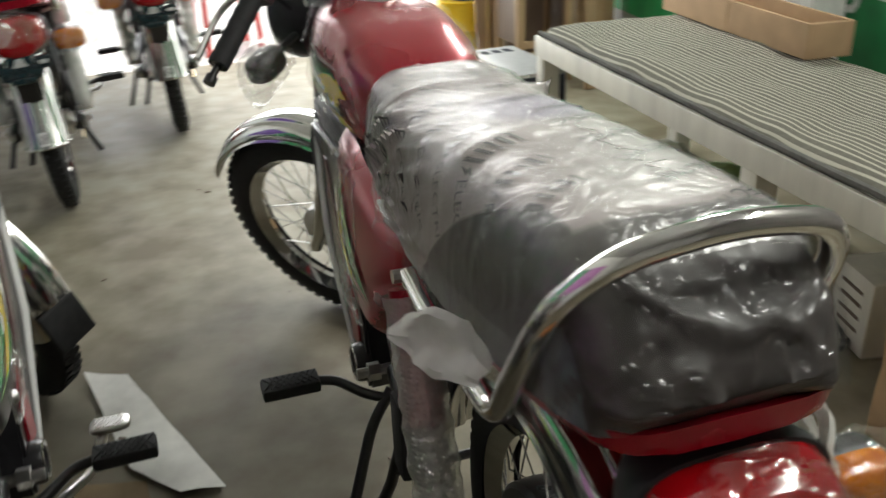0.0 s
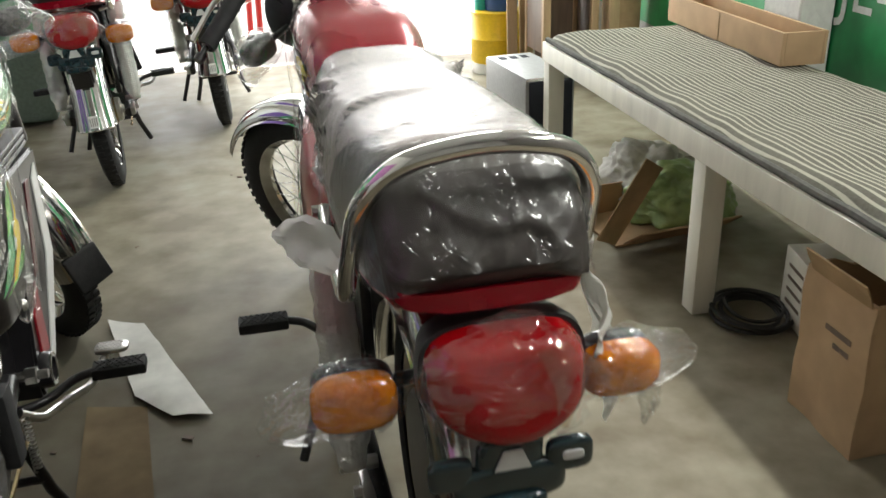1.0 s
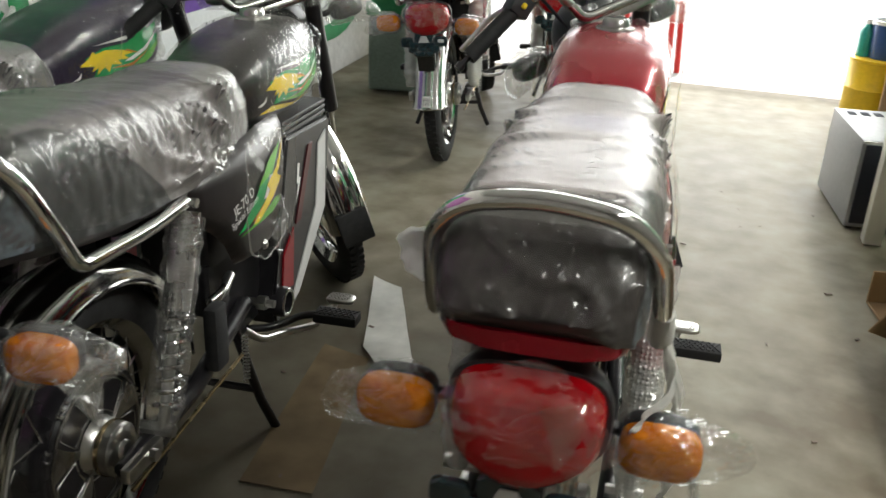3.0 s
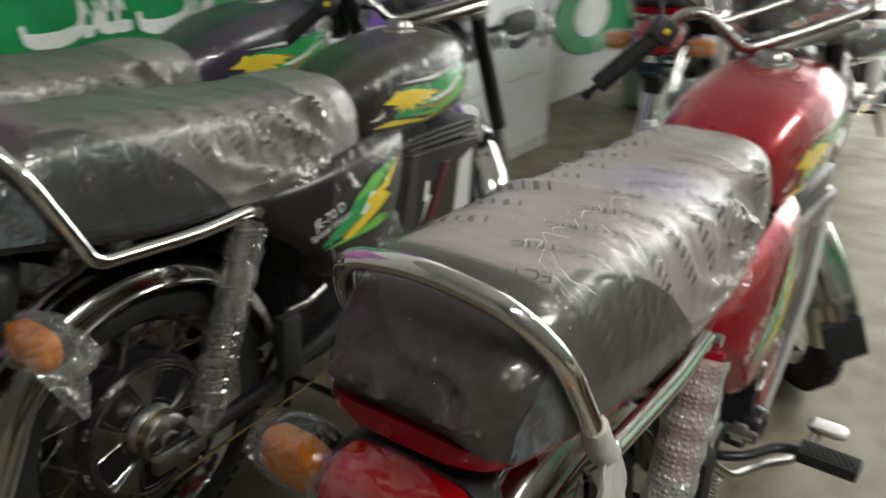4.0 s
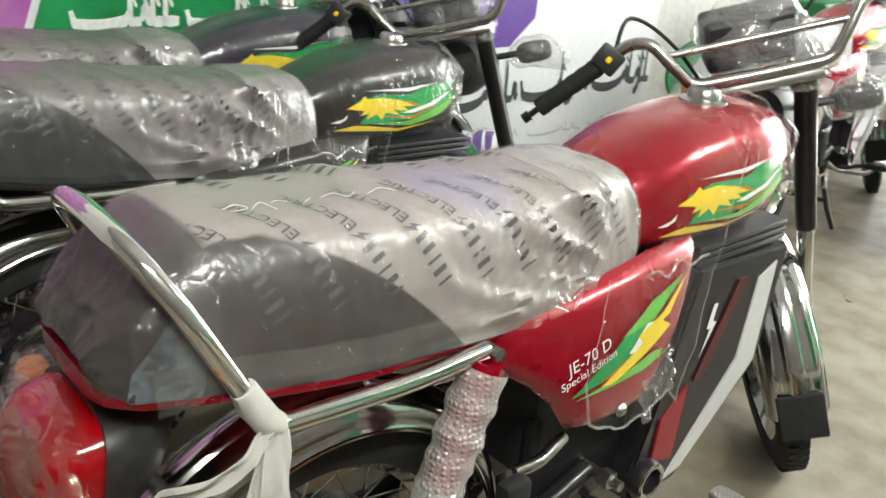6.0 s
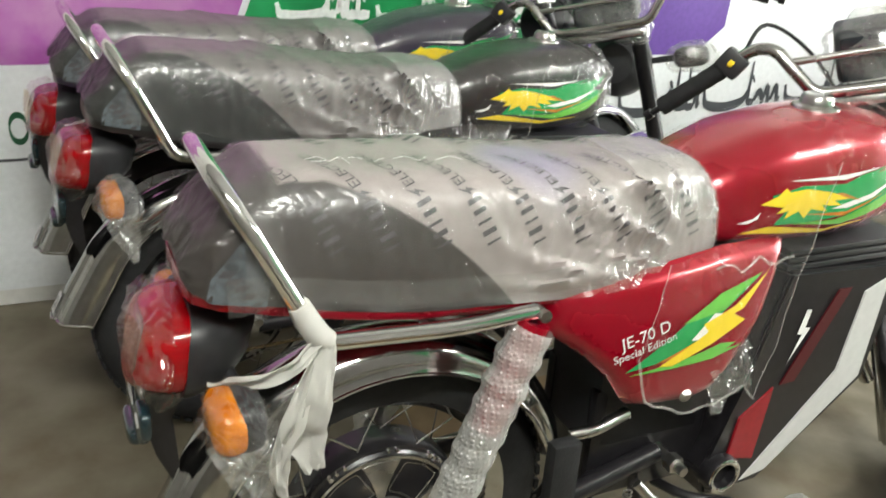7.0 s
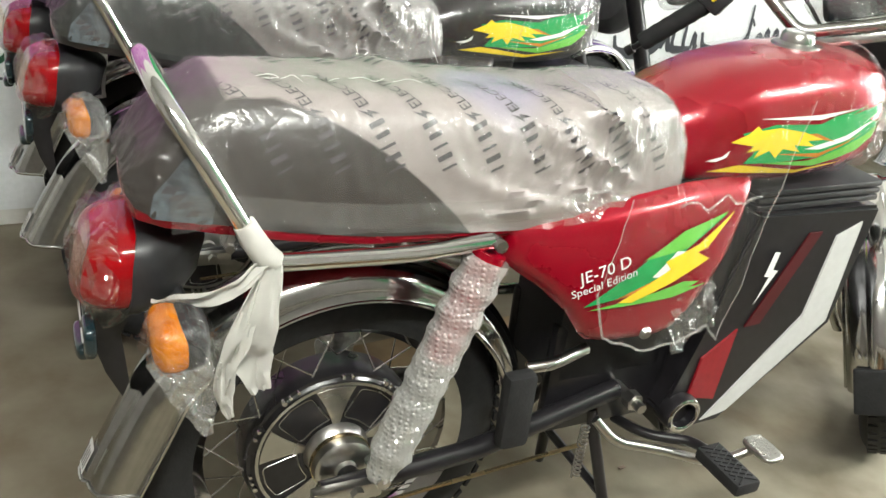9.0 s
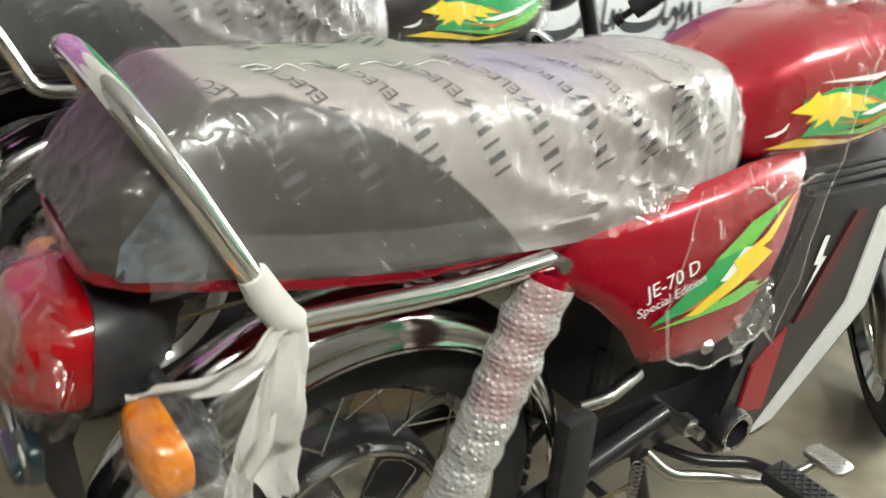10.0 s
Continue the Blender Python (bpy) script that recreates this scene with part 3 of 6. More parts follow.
def wheel(root, m, rear, spokes):
    """Laced wheel: rim, tyre, hub and spokes, turned about its own axle and put in place by m."""
    rim = part("rear_wheel" if rear else "front_wheel",
               lathe([(0.214, -0.022), (0.218, -0.027), (0.222, -0.025), (0.206, -0.014), (0.200, -0.006), (0.200, 0.006), (0.206, 0.014), (0.222, 0.025), (0.218, 0.027), (0.214, 0.022), (0.196, 0.006), (0.196, -0.006)], 64, True, m),
               CHROME, root, "polished steel rim")
    prof = []
    for k in range(15):
        a = math.pi * (k / 14 * 1.36 - 0.18)
        prof.append((0.240 + 0.047 * math.sin(a), -0.035 * math.cos(a)))
    tyre = lathe(prof, 72, False)
    blocks = []
    for k in range(64):
        a = 2 * math.pi * (k + 0.5) / 64
        for side in (-1, 1):
            blocks.append(box(side * 0.003, side * 0.021, -0.0085, 0.0085, 0.282, 0.2885, 0, 1, pose(0, 0, 0, math.degrees(a) + side * 1.4)))
    part("tyre", join_transform([tyre, *blocks], m), RUBBER, rim, "black ribbed rubber tyre")
    if rear:
        part("motor_drum", join_transform([lathe([(0.0, 0.030), (0.127, 0.030), (0.131, 0.026), (0.137, 0.026), (0.141, 0.018), (0.143, 0.0), (0.141, -0.03), (0.134, -0.036), (0.03, -0.036), (0.0, -0.036)], 56)], m), BLACK_METAL, rim, "black hub motor drum")
        part("motor_ring", join_transform([lathe([(0.1205, 0.0305), (0.1205, 0.0335), (0.1255, 0.0335), (0.1255, 0.029)], 56)], m), STEEL, rim)
        for k in range(5):
            fan = [(0.052, -6), (0.119, -15), (0.119, 15), (0.052, 6)]
            pts = []
            for (r0, a0), (r1, a1) in zip(fan, fan[1:] + fan[:1]):
                for s in (0.0, 0.25, 0.5, 0.75):
                    pts.append((r0 + (r1 - r0) * s, radians(a0 + (a1 - a0) * s + 72 * k + 20)))
            part("motor_web", join_transform([plate([(r * math.cos(a), r * math.sin(a)) for r, a in pts], lambda u, v, w: (0.030 + w, u, v), 0.004, 0.001)], m), STEEL, rim)
            rim_path = []
            for r, a in ((0.062, 30), (0.114, 40), (0.116, 56), (0.114, 72), (0.062, 82), (0.060, 56), (0.062, 30)):
                rim_path.append((0.0312, r * math.cos(radians(72 * k + a)), r * math.sin(radians(72 * k + a))))
            part("panel_outline", join_transform([tube(round_path(rim_path, 0.008, 3), 0.0011, 5)], m), STEEL, rim)
            for turned in (9, 15, 45, 51):
                at = radians(72 * k + turned)
                part("cover_bolt", join_transform([lathe([(0.0, 0.032), (0.0028, 0.032), (0.0034, 0.024)], 8, False, Matrix.Translation((0, 0.133 * math.cos(at), 0.133 * math.sin(at))))], m), STEEL, rim)
            mid = radians(72 * k + 56)
            part("cover_bolt", join_transform([lathe([(0.0, 0.034), (0.004, 0.034), (0.005, 0.025)], 8, False, Matrix.Translation((0, 0.133 * math.cos(mid), 0.133 * math.sin(mid))))], m), STEEL, rim)
        part("hub", join_transform([lathe([(0.0, 0.088), (0.016, 0.088), (0.018, 0.080), (0.040, 0.079), (0.046, 0.074), (0.047, 0.050), (0.043, 0.046), (0.048, 0.040), (0.052, 0.031)], 40)], m), STEEL, rim, "brushed metal brake hub")
        part("hub_band", join_transform([lathe([(0.0475, 0.052), (0.0485, 0.052), (0.0485, 0.060), (0.0475, 0.060)], 40)], m), BRASS, rim)
        inner, reach = 0.136, 0.020
    else:
        part("hub", join_transform([lathe([(0.0, 0.05), (0.012, 0.05), (0.014, 0.04), (0.055, 0.036), (0.062, 0.03), (0.062, -0.02), (0.05, -0.03), (0.014, -0.034), (0.012, -0.05), (0.0, -0.05)], 36)], m), STEEL, rim)
        inner, reach = 0.058, 0.024
    shapes = []
    for k in range(4):
        a0, lean = 0.0, (1 if k % 2 else -1) * (0.30 if rear else 0.75)
        side = reach * (1 if k < 2 else -1)
        bm = tube([(side, inner * math.cos(lean), inner * math.sin(lean)), (0.004 * (1 if k < 2 else -1), 0.201, 0)], 0.0014, 5)
        shapes.append(link_mesh("spoke", bm, STEEL))
    for k in range(spokes):
        ob = new("spoke", shapes[k % 4])
        ob.parent = rim
        ob.matrix_basis = m @ pose(0, 0, 0, 360 * k / spokes)
    return rim


def join_transform(bms, m):
    out = join(*bms)
    out.transform(m)
    return out


GUARD_HALF = [(0.0, -0.42), (0.17, -0.38), (0.26, -0.26), (0.31, 0.04), (0.37, 0.16), (0.50, 0.22), (0.66, 0.42), (0.82, 0.80), (0.92, 1.25), (0.97, 1.80), (0.985, 2.25), (1.03, 2.42), (1.07, 2.62)]
GUARD_SECTION = [(-x, d) for x, d in GUARD_HALF[:0:-1]] + GUARD_HALF


def fender_rows(cx, cz, a0, a1, half, radius, flare=0.0, n=40, lip=0.012, centre_y=0.0, deepen=0.0):
    """A curled mudguard: stations round the wheel from angle a0 to a1 (degrees, 0 ahead, 90 up)."""
    rows = []
    for i in range(n + 1):
        s = i / n
        a = radians(a0 + (a1 - a0) * s)
        grow = flare * max(0.0, (s - 0.86) / 0.14) ** 2
        row = []
        for x, drop in GUARD_SECTION:
            r = radius + grow - lip * drop * (1 + deepen * s * s if drop > 1 else 1)
            row.append(Vector((x * half * (1 + 0.8 * grow / 0.03 * 0.12), centre_y + r * math.cos(a), cz + r * math.sin(a))))
        rows.append(row)
    return rows


def wrap_bag(place, rx, ry, rz, tail, seed):
    """A crumpled clear bag round a lens, gathered into a ragged tail."""
    bm = bmesh.new()
    bmesh.ops.create_icosphere(bm, subdivisions=4, radius=1)
    for v in bm.verts:
        n = noise.noise(v.co * 2.2 + Vector((seed, 0, 0))) * 0.22 + noise.noise(v.co * 6 + Vector((0, seed, 0))) * 0.10
        d = v.co * (1 + n)
        pull = max(0.0, v.co.dot(Vector(tail).normalized()) - 0.55) * 2.2
        v.co = Vector(place) + Vector((d.x * rx, d.y * ry, d.z * rz)) + Vector(tail) * pull
    return bm


def cloth_strip(points, widths, seed, normal=(1, 0, 0), thick=0.0012):
    """A hanging strip of torn foam sheet."""
    path, rows = smooth_path(points, 7), []
    nrm = Vector(normal)
    for i, q in enumerate(path):
        s = i / (len(path) - 1)
        d = (path[min(i + 1, len(path) - 1)] - path[max(i - 1, 0)]).normalized()
        across = d.cross(nrm).normalized()
        w = lerp([k / (len(widths) - 1) for k in range(len(widths))], widths, s)
        row = []
        for k in range(9):
            u = k / 8 - 0.5
            ragged = 0.25 * noise.noise(Vector((s * 9, u * 3, seed)))
            row.append(q + across * w * (u + 0.55 * ragged * s) + nrm * (0.006 * math.sin(u * 7 + seed + s * 3) * min(1, w * 18) + 0.010 * noise.noise(Vector((s * 5, u * 4, seed + 5)))))
        rows.append(row)
    return sheet(rows, thick)


def seat_print(root, cover):
    """Grey print in slanting rows over the seat cover: a plain word, a bolt, and bars for the maker's name."""
    for i in range(12):
        for s0 in (0.100, -0.115):
            y0 = -0.150 + 0.069 * i + (0.030 if s0 < 0 else 0)

            def place(u, v, y0=y0, s0=s0):
                y, s = y0 - 0.43 * u - 0.90 * v, s0 - 0.90 * u + 0.43 * v
                return seat_point(max(-0.235, min(0.488, y)), s)

            if not -0.16 < y0 < 0.52:
                continue
            marks = []
            for k, (wide, tall) in enumerate(((0.0017, 0.0105), (0.0034, 0.0105), (0.0017, 0.0105), (0.0030, 0.0095), (0.0034, 0.0105))):
                c = -0.084 + 0.0148 * k
                marks.append(patch([(c - wide, -tall), (c + wide, -tall), (c + wide, tall), (c - wide, tall)], place, 0.008))
            marks.append(patch([(-0.016, -0.011), (-0.005, 0.001), (-0.009, 0.002), (-0.001, 0.012), (-0.018, 0.0), (-0.012, -0.001)], place, 0.008))
            marks.append(letters("ELECTRIC", 0.0225, lambda u, v: place(u + 0.048, v)))
            part("cover_print", join(*marks), INK, cover)


def bar_half(side):
    return [(0, 0.905, 0.935), (side * 0.118, 0.905, 0.937), (side * 0.150, 0.903, 0.985), (side * 0.176, 0.908, 1.026), (side * 0.212, 0.918, 1.032),
            (side * 0.252, 0.927, 1.013), (side * 0.390, 0.938, 0.952)]


def motorcycle(m, paint, steer, label, near=True, tint="", wrapped=True, foam=True, sag=0.0):
    """An electric commuter motorcycle, stood on its stand. Origin on the ground under the rear axle, y ahead."""
    root = thing("motorcycle", m, label, "motorcycle", "parked motorcycles")
    spokes = 36 if near else 18
    piv = Vector((0, 0.935, 0.90))
    axis = Vector((0, -0.27, 0.60)).normalized()
    turn = Matrix.Translation(piv) @ Matrix.Rotation(radians(steer), 4, axis) @ Matrix.Translation(-piv)
    sunk = turn @ Matrix.Translation((0, 0, sag))
    # wheels
    wheel(root, Matrix.Translation((0, 0, AXLE_Z)), True, spokes)
    wheel(root, sunk @ Matrix.Translation((0, WHEEL_BASE, AXLE_Z)), False, spokes)
    # mudguards
    guard_rows = fender_rows(0, AXLE_Z, 6, 176.5, 0.058, 0.325, 0.030, n=52, lip=0.016, deepen=0.55)
    rear = part("rear_mudguard", sheet(guard_rows, 0.0015), GUARD_CHROME, root, "polished steel rear mudguard")
    part("rolled_edge", tube(guard_rows[-1], 0.0035, 8), CHROME, rear)
    part("rolled_edge", tube([r[-1] for r in guard_rows], 0.0028, 6), CHROME, rear)
    def on_guard(u, v, lift=0.0022):
        a = radians(163) - v / 0.33
        r = 0.325 + 0.0068 + lift + 0.030 * max(0.0, ((math.degrees(a) - 6) / 170.5 - 0.86) / 0.14) ** 2
        return (u, r * math.cos(a), AXLE_Z + r * math.sin(a))

    part("paper_sticker", patch([(-0.015, -0.068), (0.015, -0.068), (0.015, -0.030), (-0.015, -0.030)], lambda u, v: on_guard(u, v, 0.0035), 0.008), WHITE_DECAL, rear, "white paper sticker")
    for k in range(4):
        part("sticker_bar", patch([(-0.0125 + 0.007 * k, -0.063), (-0.0095 + 0.007 * k, -0.063), (-0.0095 + 0.007 * k, -0.036), (-0.0125 + 0.007 * k, -0.036)], lambda u, v: on_guard(u, v, 0.0045), 0.008), INK, rear)

    front = sheet(fender_rows(0, AXLE_Z, 36, 188, 0.058, 0.318, 0.0, centre_y=WHEEL_BASE), 0.0015)
    front.transform(sunk)
    guard = part("front_mudguard", front, CHROME, root, "polished steel front mudguard")
    flap = box(-0.046, 0.046, -0.006, 0.006, -0.072, 0.02, 0.0055, 3, sunk @ pose(0, WHEEL_BASE - 0.322, AXLE_Z - 0.005, -4))
    part("mud_flap", flap, RUBBER, guard, "black rubber mud flap")
    # fork and head
    for side in (-1, 1):
        leg = tube([(side * 0.082, 0.945, 0.93), (side * 0.082, 1.095, 0.60)], 0.021, 14)
        leg.transform(turn)
        f = part("fork_sleeve", leg, BLACK_METAL, root)
        low = tube([(side * 0.082, 1.085, 0.62), (side * 0.080, 1.235, 0.33), (side * 0.07, WHEEL_BASE, AXLE_Z - 0.015)], 0.016, 14)
        low.transform(sunk)
        part("fork_slider", low, CHROME, f)
        ind = tube([(side * 0.085, 1.05, 0.845), (side * 0.15, 1.05, 0.845)], 0.008, 8)
        ind.transform(turn)
        stem = part("indicator_stem", ind, BLACK_PLASTIC, root)
        lens = pod((side * 0.192, 1.047, 0.843), 0.044, 0.026, 0.027, 0.65, turn)
        part("indicator_lens", lens, BLACK_PLASTIC if near else AMBER, stem, "wrapped front indicator")
        if wrapped:
            bag = wrap_bag((side * 0.19, 1.047, 0.843), 0.062, 0.042, 0.040, (side * 0.03, -0.01, -0.02), 3.1 + side)
            bag.transform(turn)
            part("film_bag", bag, BAG, stem)
    clamp = box(-0.105, 0.105, 0.905, 0.985, 0.905, 0.925, 0.008, 2, turn)
    part("top_clamp", clamp, STEEL, root)
    lampbody = lathe([(0.0, 0.06), (0.05, 0.055), (0.082, 0.02), (0.088, -0.03), (0.084, -0.045)], 32, False, turn @ pose(0, 1.065, 0.85, 0, 0, -90))
    head = part("headlamp", lampbody, BLACK_PLASTIC, root)
    lensm = lathe([(0.084, -0.043), (0.06, -0.058), (0.0, -0.066)], 32, False, turn @ pose(0, 1.065, 0.85, 0, 0, -90))
    part("headlamp_lens", lensm, CLEAR_LENS, head)
    meter = part("meter_case", box(-0.080, 0.080, 0.945, 1.03, 0.955, 1.05, 0.014, 3, turn @ Matrix.Translation((0, 0.99, 1.0)) @ pose(0, 0, 0, 20) @ Matrix.Translation((0, -0.99, -1.0))), DIAL_PLASTIC, root, "square dark grey meter case")
    part("meter_glass", box(-0.071, 0.071, 0.941, 0.944, 0.962, 1.042, 0.001, 1, turn @ Matrix.Translation((0, 0.99, 1.0)) @ pose(0, 0, 0, 20) @ Matrix.Translation((0, -0.99, -1.0))), SMOKE, meter)
    if near and wrapped:
        bag = wrap_bag((0, 0.985, 1.0), 0.104, 0.068, 0.072, (0.03, -0.03, -0.05), 6.4)
        bag.transform(turn)
        part("film_bag", bag, BAG, meter, "clear film over the meter")
    pts = bar_half(-1)[::-1] + bar_half(1)[1:]
    hb = tube(round_path(pts, 0.022, 6), 0.011, 12)
    hb.transform(turn)
    bar = part("handlebar", hb, STEEL, root, "bent steel handlebar")
    cross = tube([(-0.158, 0.905, 0.998), (0.158, 0.905, 0.998)], 0.0065, 10)
    cross.transform(turn)
    part("cross_bar", cross, STEEL, bar)
    for side in (-1, 1):
        a, b = Vector(bar_half(side)[-2]), Vector(bar_half(side)[-1])
        g = tube([a.lerp(b, 0.12 + 0.88 * k / 12) for k in range(13)], 0.017, 16, True, [0.0165 + 0.0012 * (k % 2) for k in range(13)])
        g.transform(turn)
        grip = part("grip", g, RUBBER, bar)
        e = join(tube([b, b + (b - a).normalized() * 0.022], 0.006, 10), tube([b + (b - a).normalized() * 0.02, b + (b - a).normalized() * 0.034], 0.010, 12))
        e.transform(turn)
        part("bar_end", e, BLACK_METAL, grip)
        sw = box(-0.022, 0.022, -0.02, 0.02, -0.024, 0.024, 0.007, 2, turn @ Matrix.Translation(a.lerp(b, 0.0)) @ pose(0, 0, 0, 0, side * 38, 0))
        switch = part("switch_box", sw, BLACK_PLASTIC, bar)
        bt = box(-0.006, 0.006, -0.027, -0.018, -0.005, 0.005, 0.002, 1, turn @ Matrix.Translation(a.lerp(b, 0.0)) @ pose(0, 0, 0, 0, side * 38, 0))
        part("switch_button", bt, YELLOW_DECAL, switch)
        lv = tube(smooth_path([a + Vector((0, 0.03, 0.0)), a.lerp(b, 0.3) + Vector((0, 0.06, 0.0)), a.lerp(b, 0.9) + Vector((side * 0.0, 0.055, 0.0))]), 0.0055, 8)
        lv.transform(turn)
        part("lever", lv, STEEL, bar)
        cab = tube(smooth_path([a + Vector((-side * 0.01, 0.03, 0.0)), a + Vector((-side * 0.06, 0.12, 0.06)), a + Vector((-side * 0.14, 0.16, -0.02)), (side * 0.05, 1.03, 0.84)]), 0.004, 6)
        cab.transform(turn)
        part("cable", cab, RUBBER, bar)
    # tank
    tk = sheet(tank_rows(), 0.0, True)
    bmesh.ops.holes_fill(tk, edges=[e for e in tk.edges if e.is_boundary])
    tank = part("fuel_tank_cover", tk, paint, root, tint + " painted tank", 50)
    cap = lathe([(0.0, 0.026), (0.022, 0.026), (0.027, 0.021), (0.028, 0.010), (0.039, 0.007), (0.041, 0.0), (0.041, -0.01)], 20, False, pose(0, 0.755, 0.898, 0, -90, 0))
    part("filler_cap", cap, STEEL, tank, "dull chrome filler cap")
    for name, key, poly in TANK_STICKERS:
        for side in (-1, 1):
            lift = {"GREEN": 0.0011, "LIME": 0.0017, "WHITE": 0.0018, "ORANGE": 0.0020, "YELLOW": 0.0024}[key]
            part(name, patch(poly, lambda u, v, s=side, q=lift: (s * (tank_x(u, v) + q), u, v), 0.014), STICKER[key], tank)
    if wrapped:
        part("plastic_film", sheet(tank_rows(0.006, 0.004, 0.462, 0.924, 30, 44), 0, True), TANK_FILM if tint == "red" else GLITTER_FILM, tank, "clear crumpled protective film")
        if near:
            part("gathered_film", sheet(tank_rows(0.014, 0.020, 0.850, 0.9245, 18, 60), 0, True), BAG, tank, "clear film gathered round the tank's nose")
    # side covers
    for side in (-1, 1):
        cv = patch(COVER, lambda u, v, s=side: (s * (cover_x(u, v) - cover_edge(u, v)), u, v), 0.012 if near else 0.03)
        bmesh.ops.recalc_face_normals(cv, faces=cv.faces)
        bmesh.ops.solidify(cv, geom=cv.faces[:], thickness=0.006 * side)
        cover = part("side_cover", cv, paint, root, tint + " side cover", 50)
        for name, key, poly in COVER_STICKERS:
            poly = [(u - 0.020, v + 0.008) for u, v in poly]
            lift = {"GREEN": 0.0035, "LIME": 0.0041, "WHITE": 0.0043, "ORANGE": 0.0045, "YELLOW": 0.0049}[key]
            part(name, patch(poly, lambda u, v, s=side, q=lift: (s * (cover_x(u, v) + q), u, v), 0.014), STICKER[key], cover)
        part("cover_screw", lathe([(0.0, 0.006), (0.006, 0.006), (0.010, 0.002), (0.011, 0.0)], 14, False, Matrix.Translation((side * cover_x(0.452, 0.494) + (0.002 if side > 0 else -0.008), 0.452, 0.494))), STEEL, cover)
        if side > 0:
            def on_cover(u, v, cu=0.345, cz=0.622, a=0.27):
                y, z = cu + u * math.cos(a) - v * math.sin(a), cz + u * math.sin(a) + v * math.cos(a)
                return (cover_x(y, z) + 0.0052, y, z)
            part("model_letters", letters("JE-70 D", 0.027, on_cover), WHITE_DECAL, cover)
            part("edition_letters", letters("Special Edition", 0.0185, lambda u, v: on_cover(u - 0.004, v - 0.021)), WHITE_DECAL, cover)
        if wrapped:
            rows = []
            for i in range(25):
                s = i / 24
                row = []
                for k in range(29):
                    u = k / 28
                    y = (0.375 + 0.30 * u) * (1 - s) + (0.330 + 0.275 * u) * s
                    low = lerp([0.0, 0.1, 0.45, 0.75, 0.88, 1.0], [0.590, 0.510, 0.462, 0.470, 0.488, 0.455], u) + 0.006 * noise.noise(Vector((u * 14, side, 1.0)))
                    z = (0.725 + 0.13 * u ** 1.5) * (1 - s) + low * s
                    bulge = 0.007 * noise.noise(Vector((y * 20, z * 13, 5.0 + side))) + 0.004 * noise.noise(Vector((y * 55, z * 30, 2.0)))
                    row.append(Vector((side * (max(cover_x(y, z), tank_x(y, z) if z > 0.70 else 0.0, 0.128) + 0.013 + bulge), y, z)))
                rows.append(row)
            if near:
                crumple = []
                for i in range(15):
                    p = i / 14
                    crumple.append([])
                    for k in range(15):
                        q = k / 14
                        y, z = 0.485 + 0.085 * q + 0.030 * p, 0.545 - 0.105 * p + 0.045 * q
                        out = 0.020 * abs(noise.noise(Vector((y * 38, z * 30, side * 3.0)))) + 0.010 * noise.noise(Vector((y * 80, z * 70, 4.0)))
                        crumple[-1].append(Vector((side * (0.142 - 0.012 * q + out), y + 0.008 * noise.noise(Vector((z * 40, p, 2.0))), z)))
                part("film_fold", sheet(crumple), BAG, cover, "crumpled lower corner of the film")
                wavy = [(side * (0.137 + 0.004 * math.sin(k * 1.7)), 0.470 + 0.0125 * k, 0.702 + 0.007 * math.sin(k * 1.15) + 0.003 * math.sin(k * 2.9)) for k in range(13)]
                part("film_hem", tube(smooth_path(wavy, 4), 0.0022, 6), STRETCH, cover, "wavy rolled hem of the tank film")
            hang = part("plastic_film", sheet(rows), FILM, cover, "clear film hanging over the cover")
            part("film_hem", tube(rows[-1], 0.0022, 6), STRETCH, hang, "rolled shiny hem of the film")
            part("film_edge", tube([r[-1] for r in rows], 0.0011, 5), STRETCH, hang)
            part("film_edge", tube([r[0] for r in rows], 0.0009, 5), STRETCH, hang)
    # battery panel
    pn = plate(PANEL, lambda u, v, w: (w - 0.114, u, v), 0.228, 0.0)
    bmesh.ops.bevel(pn, geom=pn.edges[:], offset=0.006, segments=2, affect="EDGES")
    panel = part("battery_case", pn, BLACK_METAL, root, "glossy black battery case")
    for side in (-1, 1):
        def flat(q, s=side):
            return lambda u, v, w=0.0: (s * (0.1145 + q + w), u, v)
        part("grey_stripe", plate([(0.896, 0.628), (0.886, 0.432), (0.702, 0.272), (0.648, 0.262), (0.822, 0.454), (0.843, 0.606)], flat(0.0), 0.003, 0.001), GREY_STRIPE, panel)
        part("red_accent", plate([(0.602, 0.322), (0.612, 0.400), (0.676, 0.448), (0.664, 0.306)], flat(0.0), 0.004, 0.001), DARK_RED, panel)
        part("red_pinstripe", plate([(0.690, 0.450), (0.778, 0.618), (0.806, 0.618), (0.722, 0.452)], flat(0.0), 0.003, 0.0), MAROON, panel)
        part("bolt_sign", patch([(0.712, 0.590), (0.702, 0.545), (0.713, 0.543), (0.694, 0.490), (0.730, 0.553), (0.718, 0.556), (0.724, 0.588)], flat(0.0015), 0.05), WHITE_DECAL, panel)
        knob = lathe([(0.0, 0.004), (0.022, 0.004), (0.024, 0.018), (0.033, 0.018), (0.036, 0.010), (0.036, -0.02)], 32, False, pose(side * 0.116, 0.590, 0.297, 0, 0, 0 if side > 0 else 180))
        lock = part("lock_socket", knob, BLACK_METAL, panel)
        part("lock_ring", lathe([(0.024, 0.0185), (0.0265, 0.0205), (0.031, 0.0205), (0.0335, 0.0185)], 32, False, pose(side * 0.116, 0.590, 0.297, 0, 0, 0 if side > 0 else 180)), CHROME, lock)
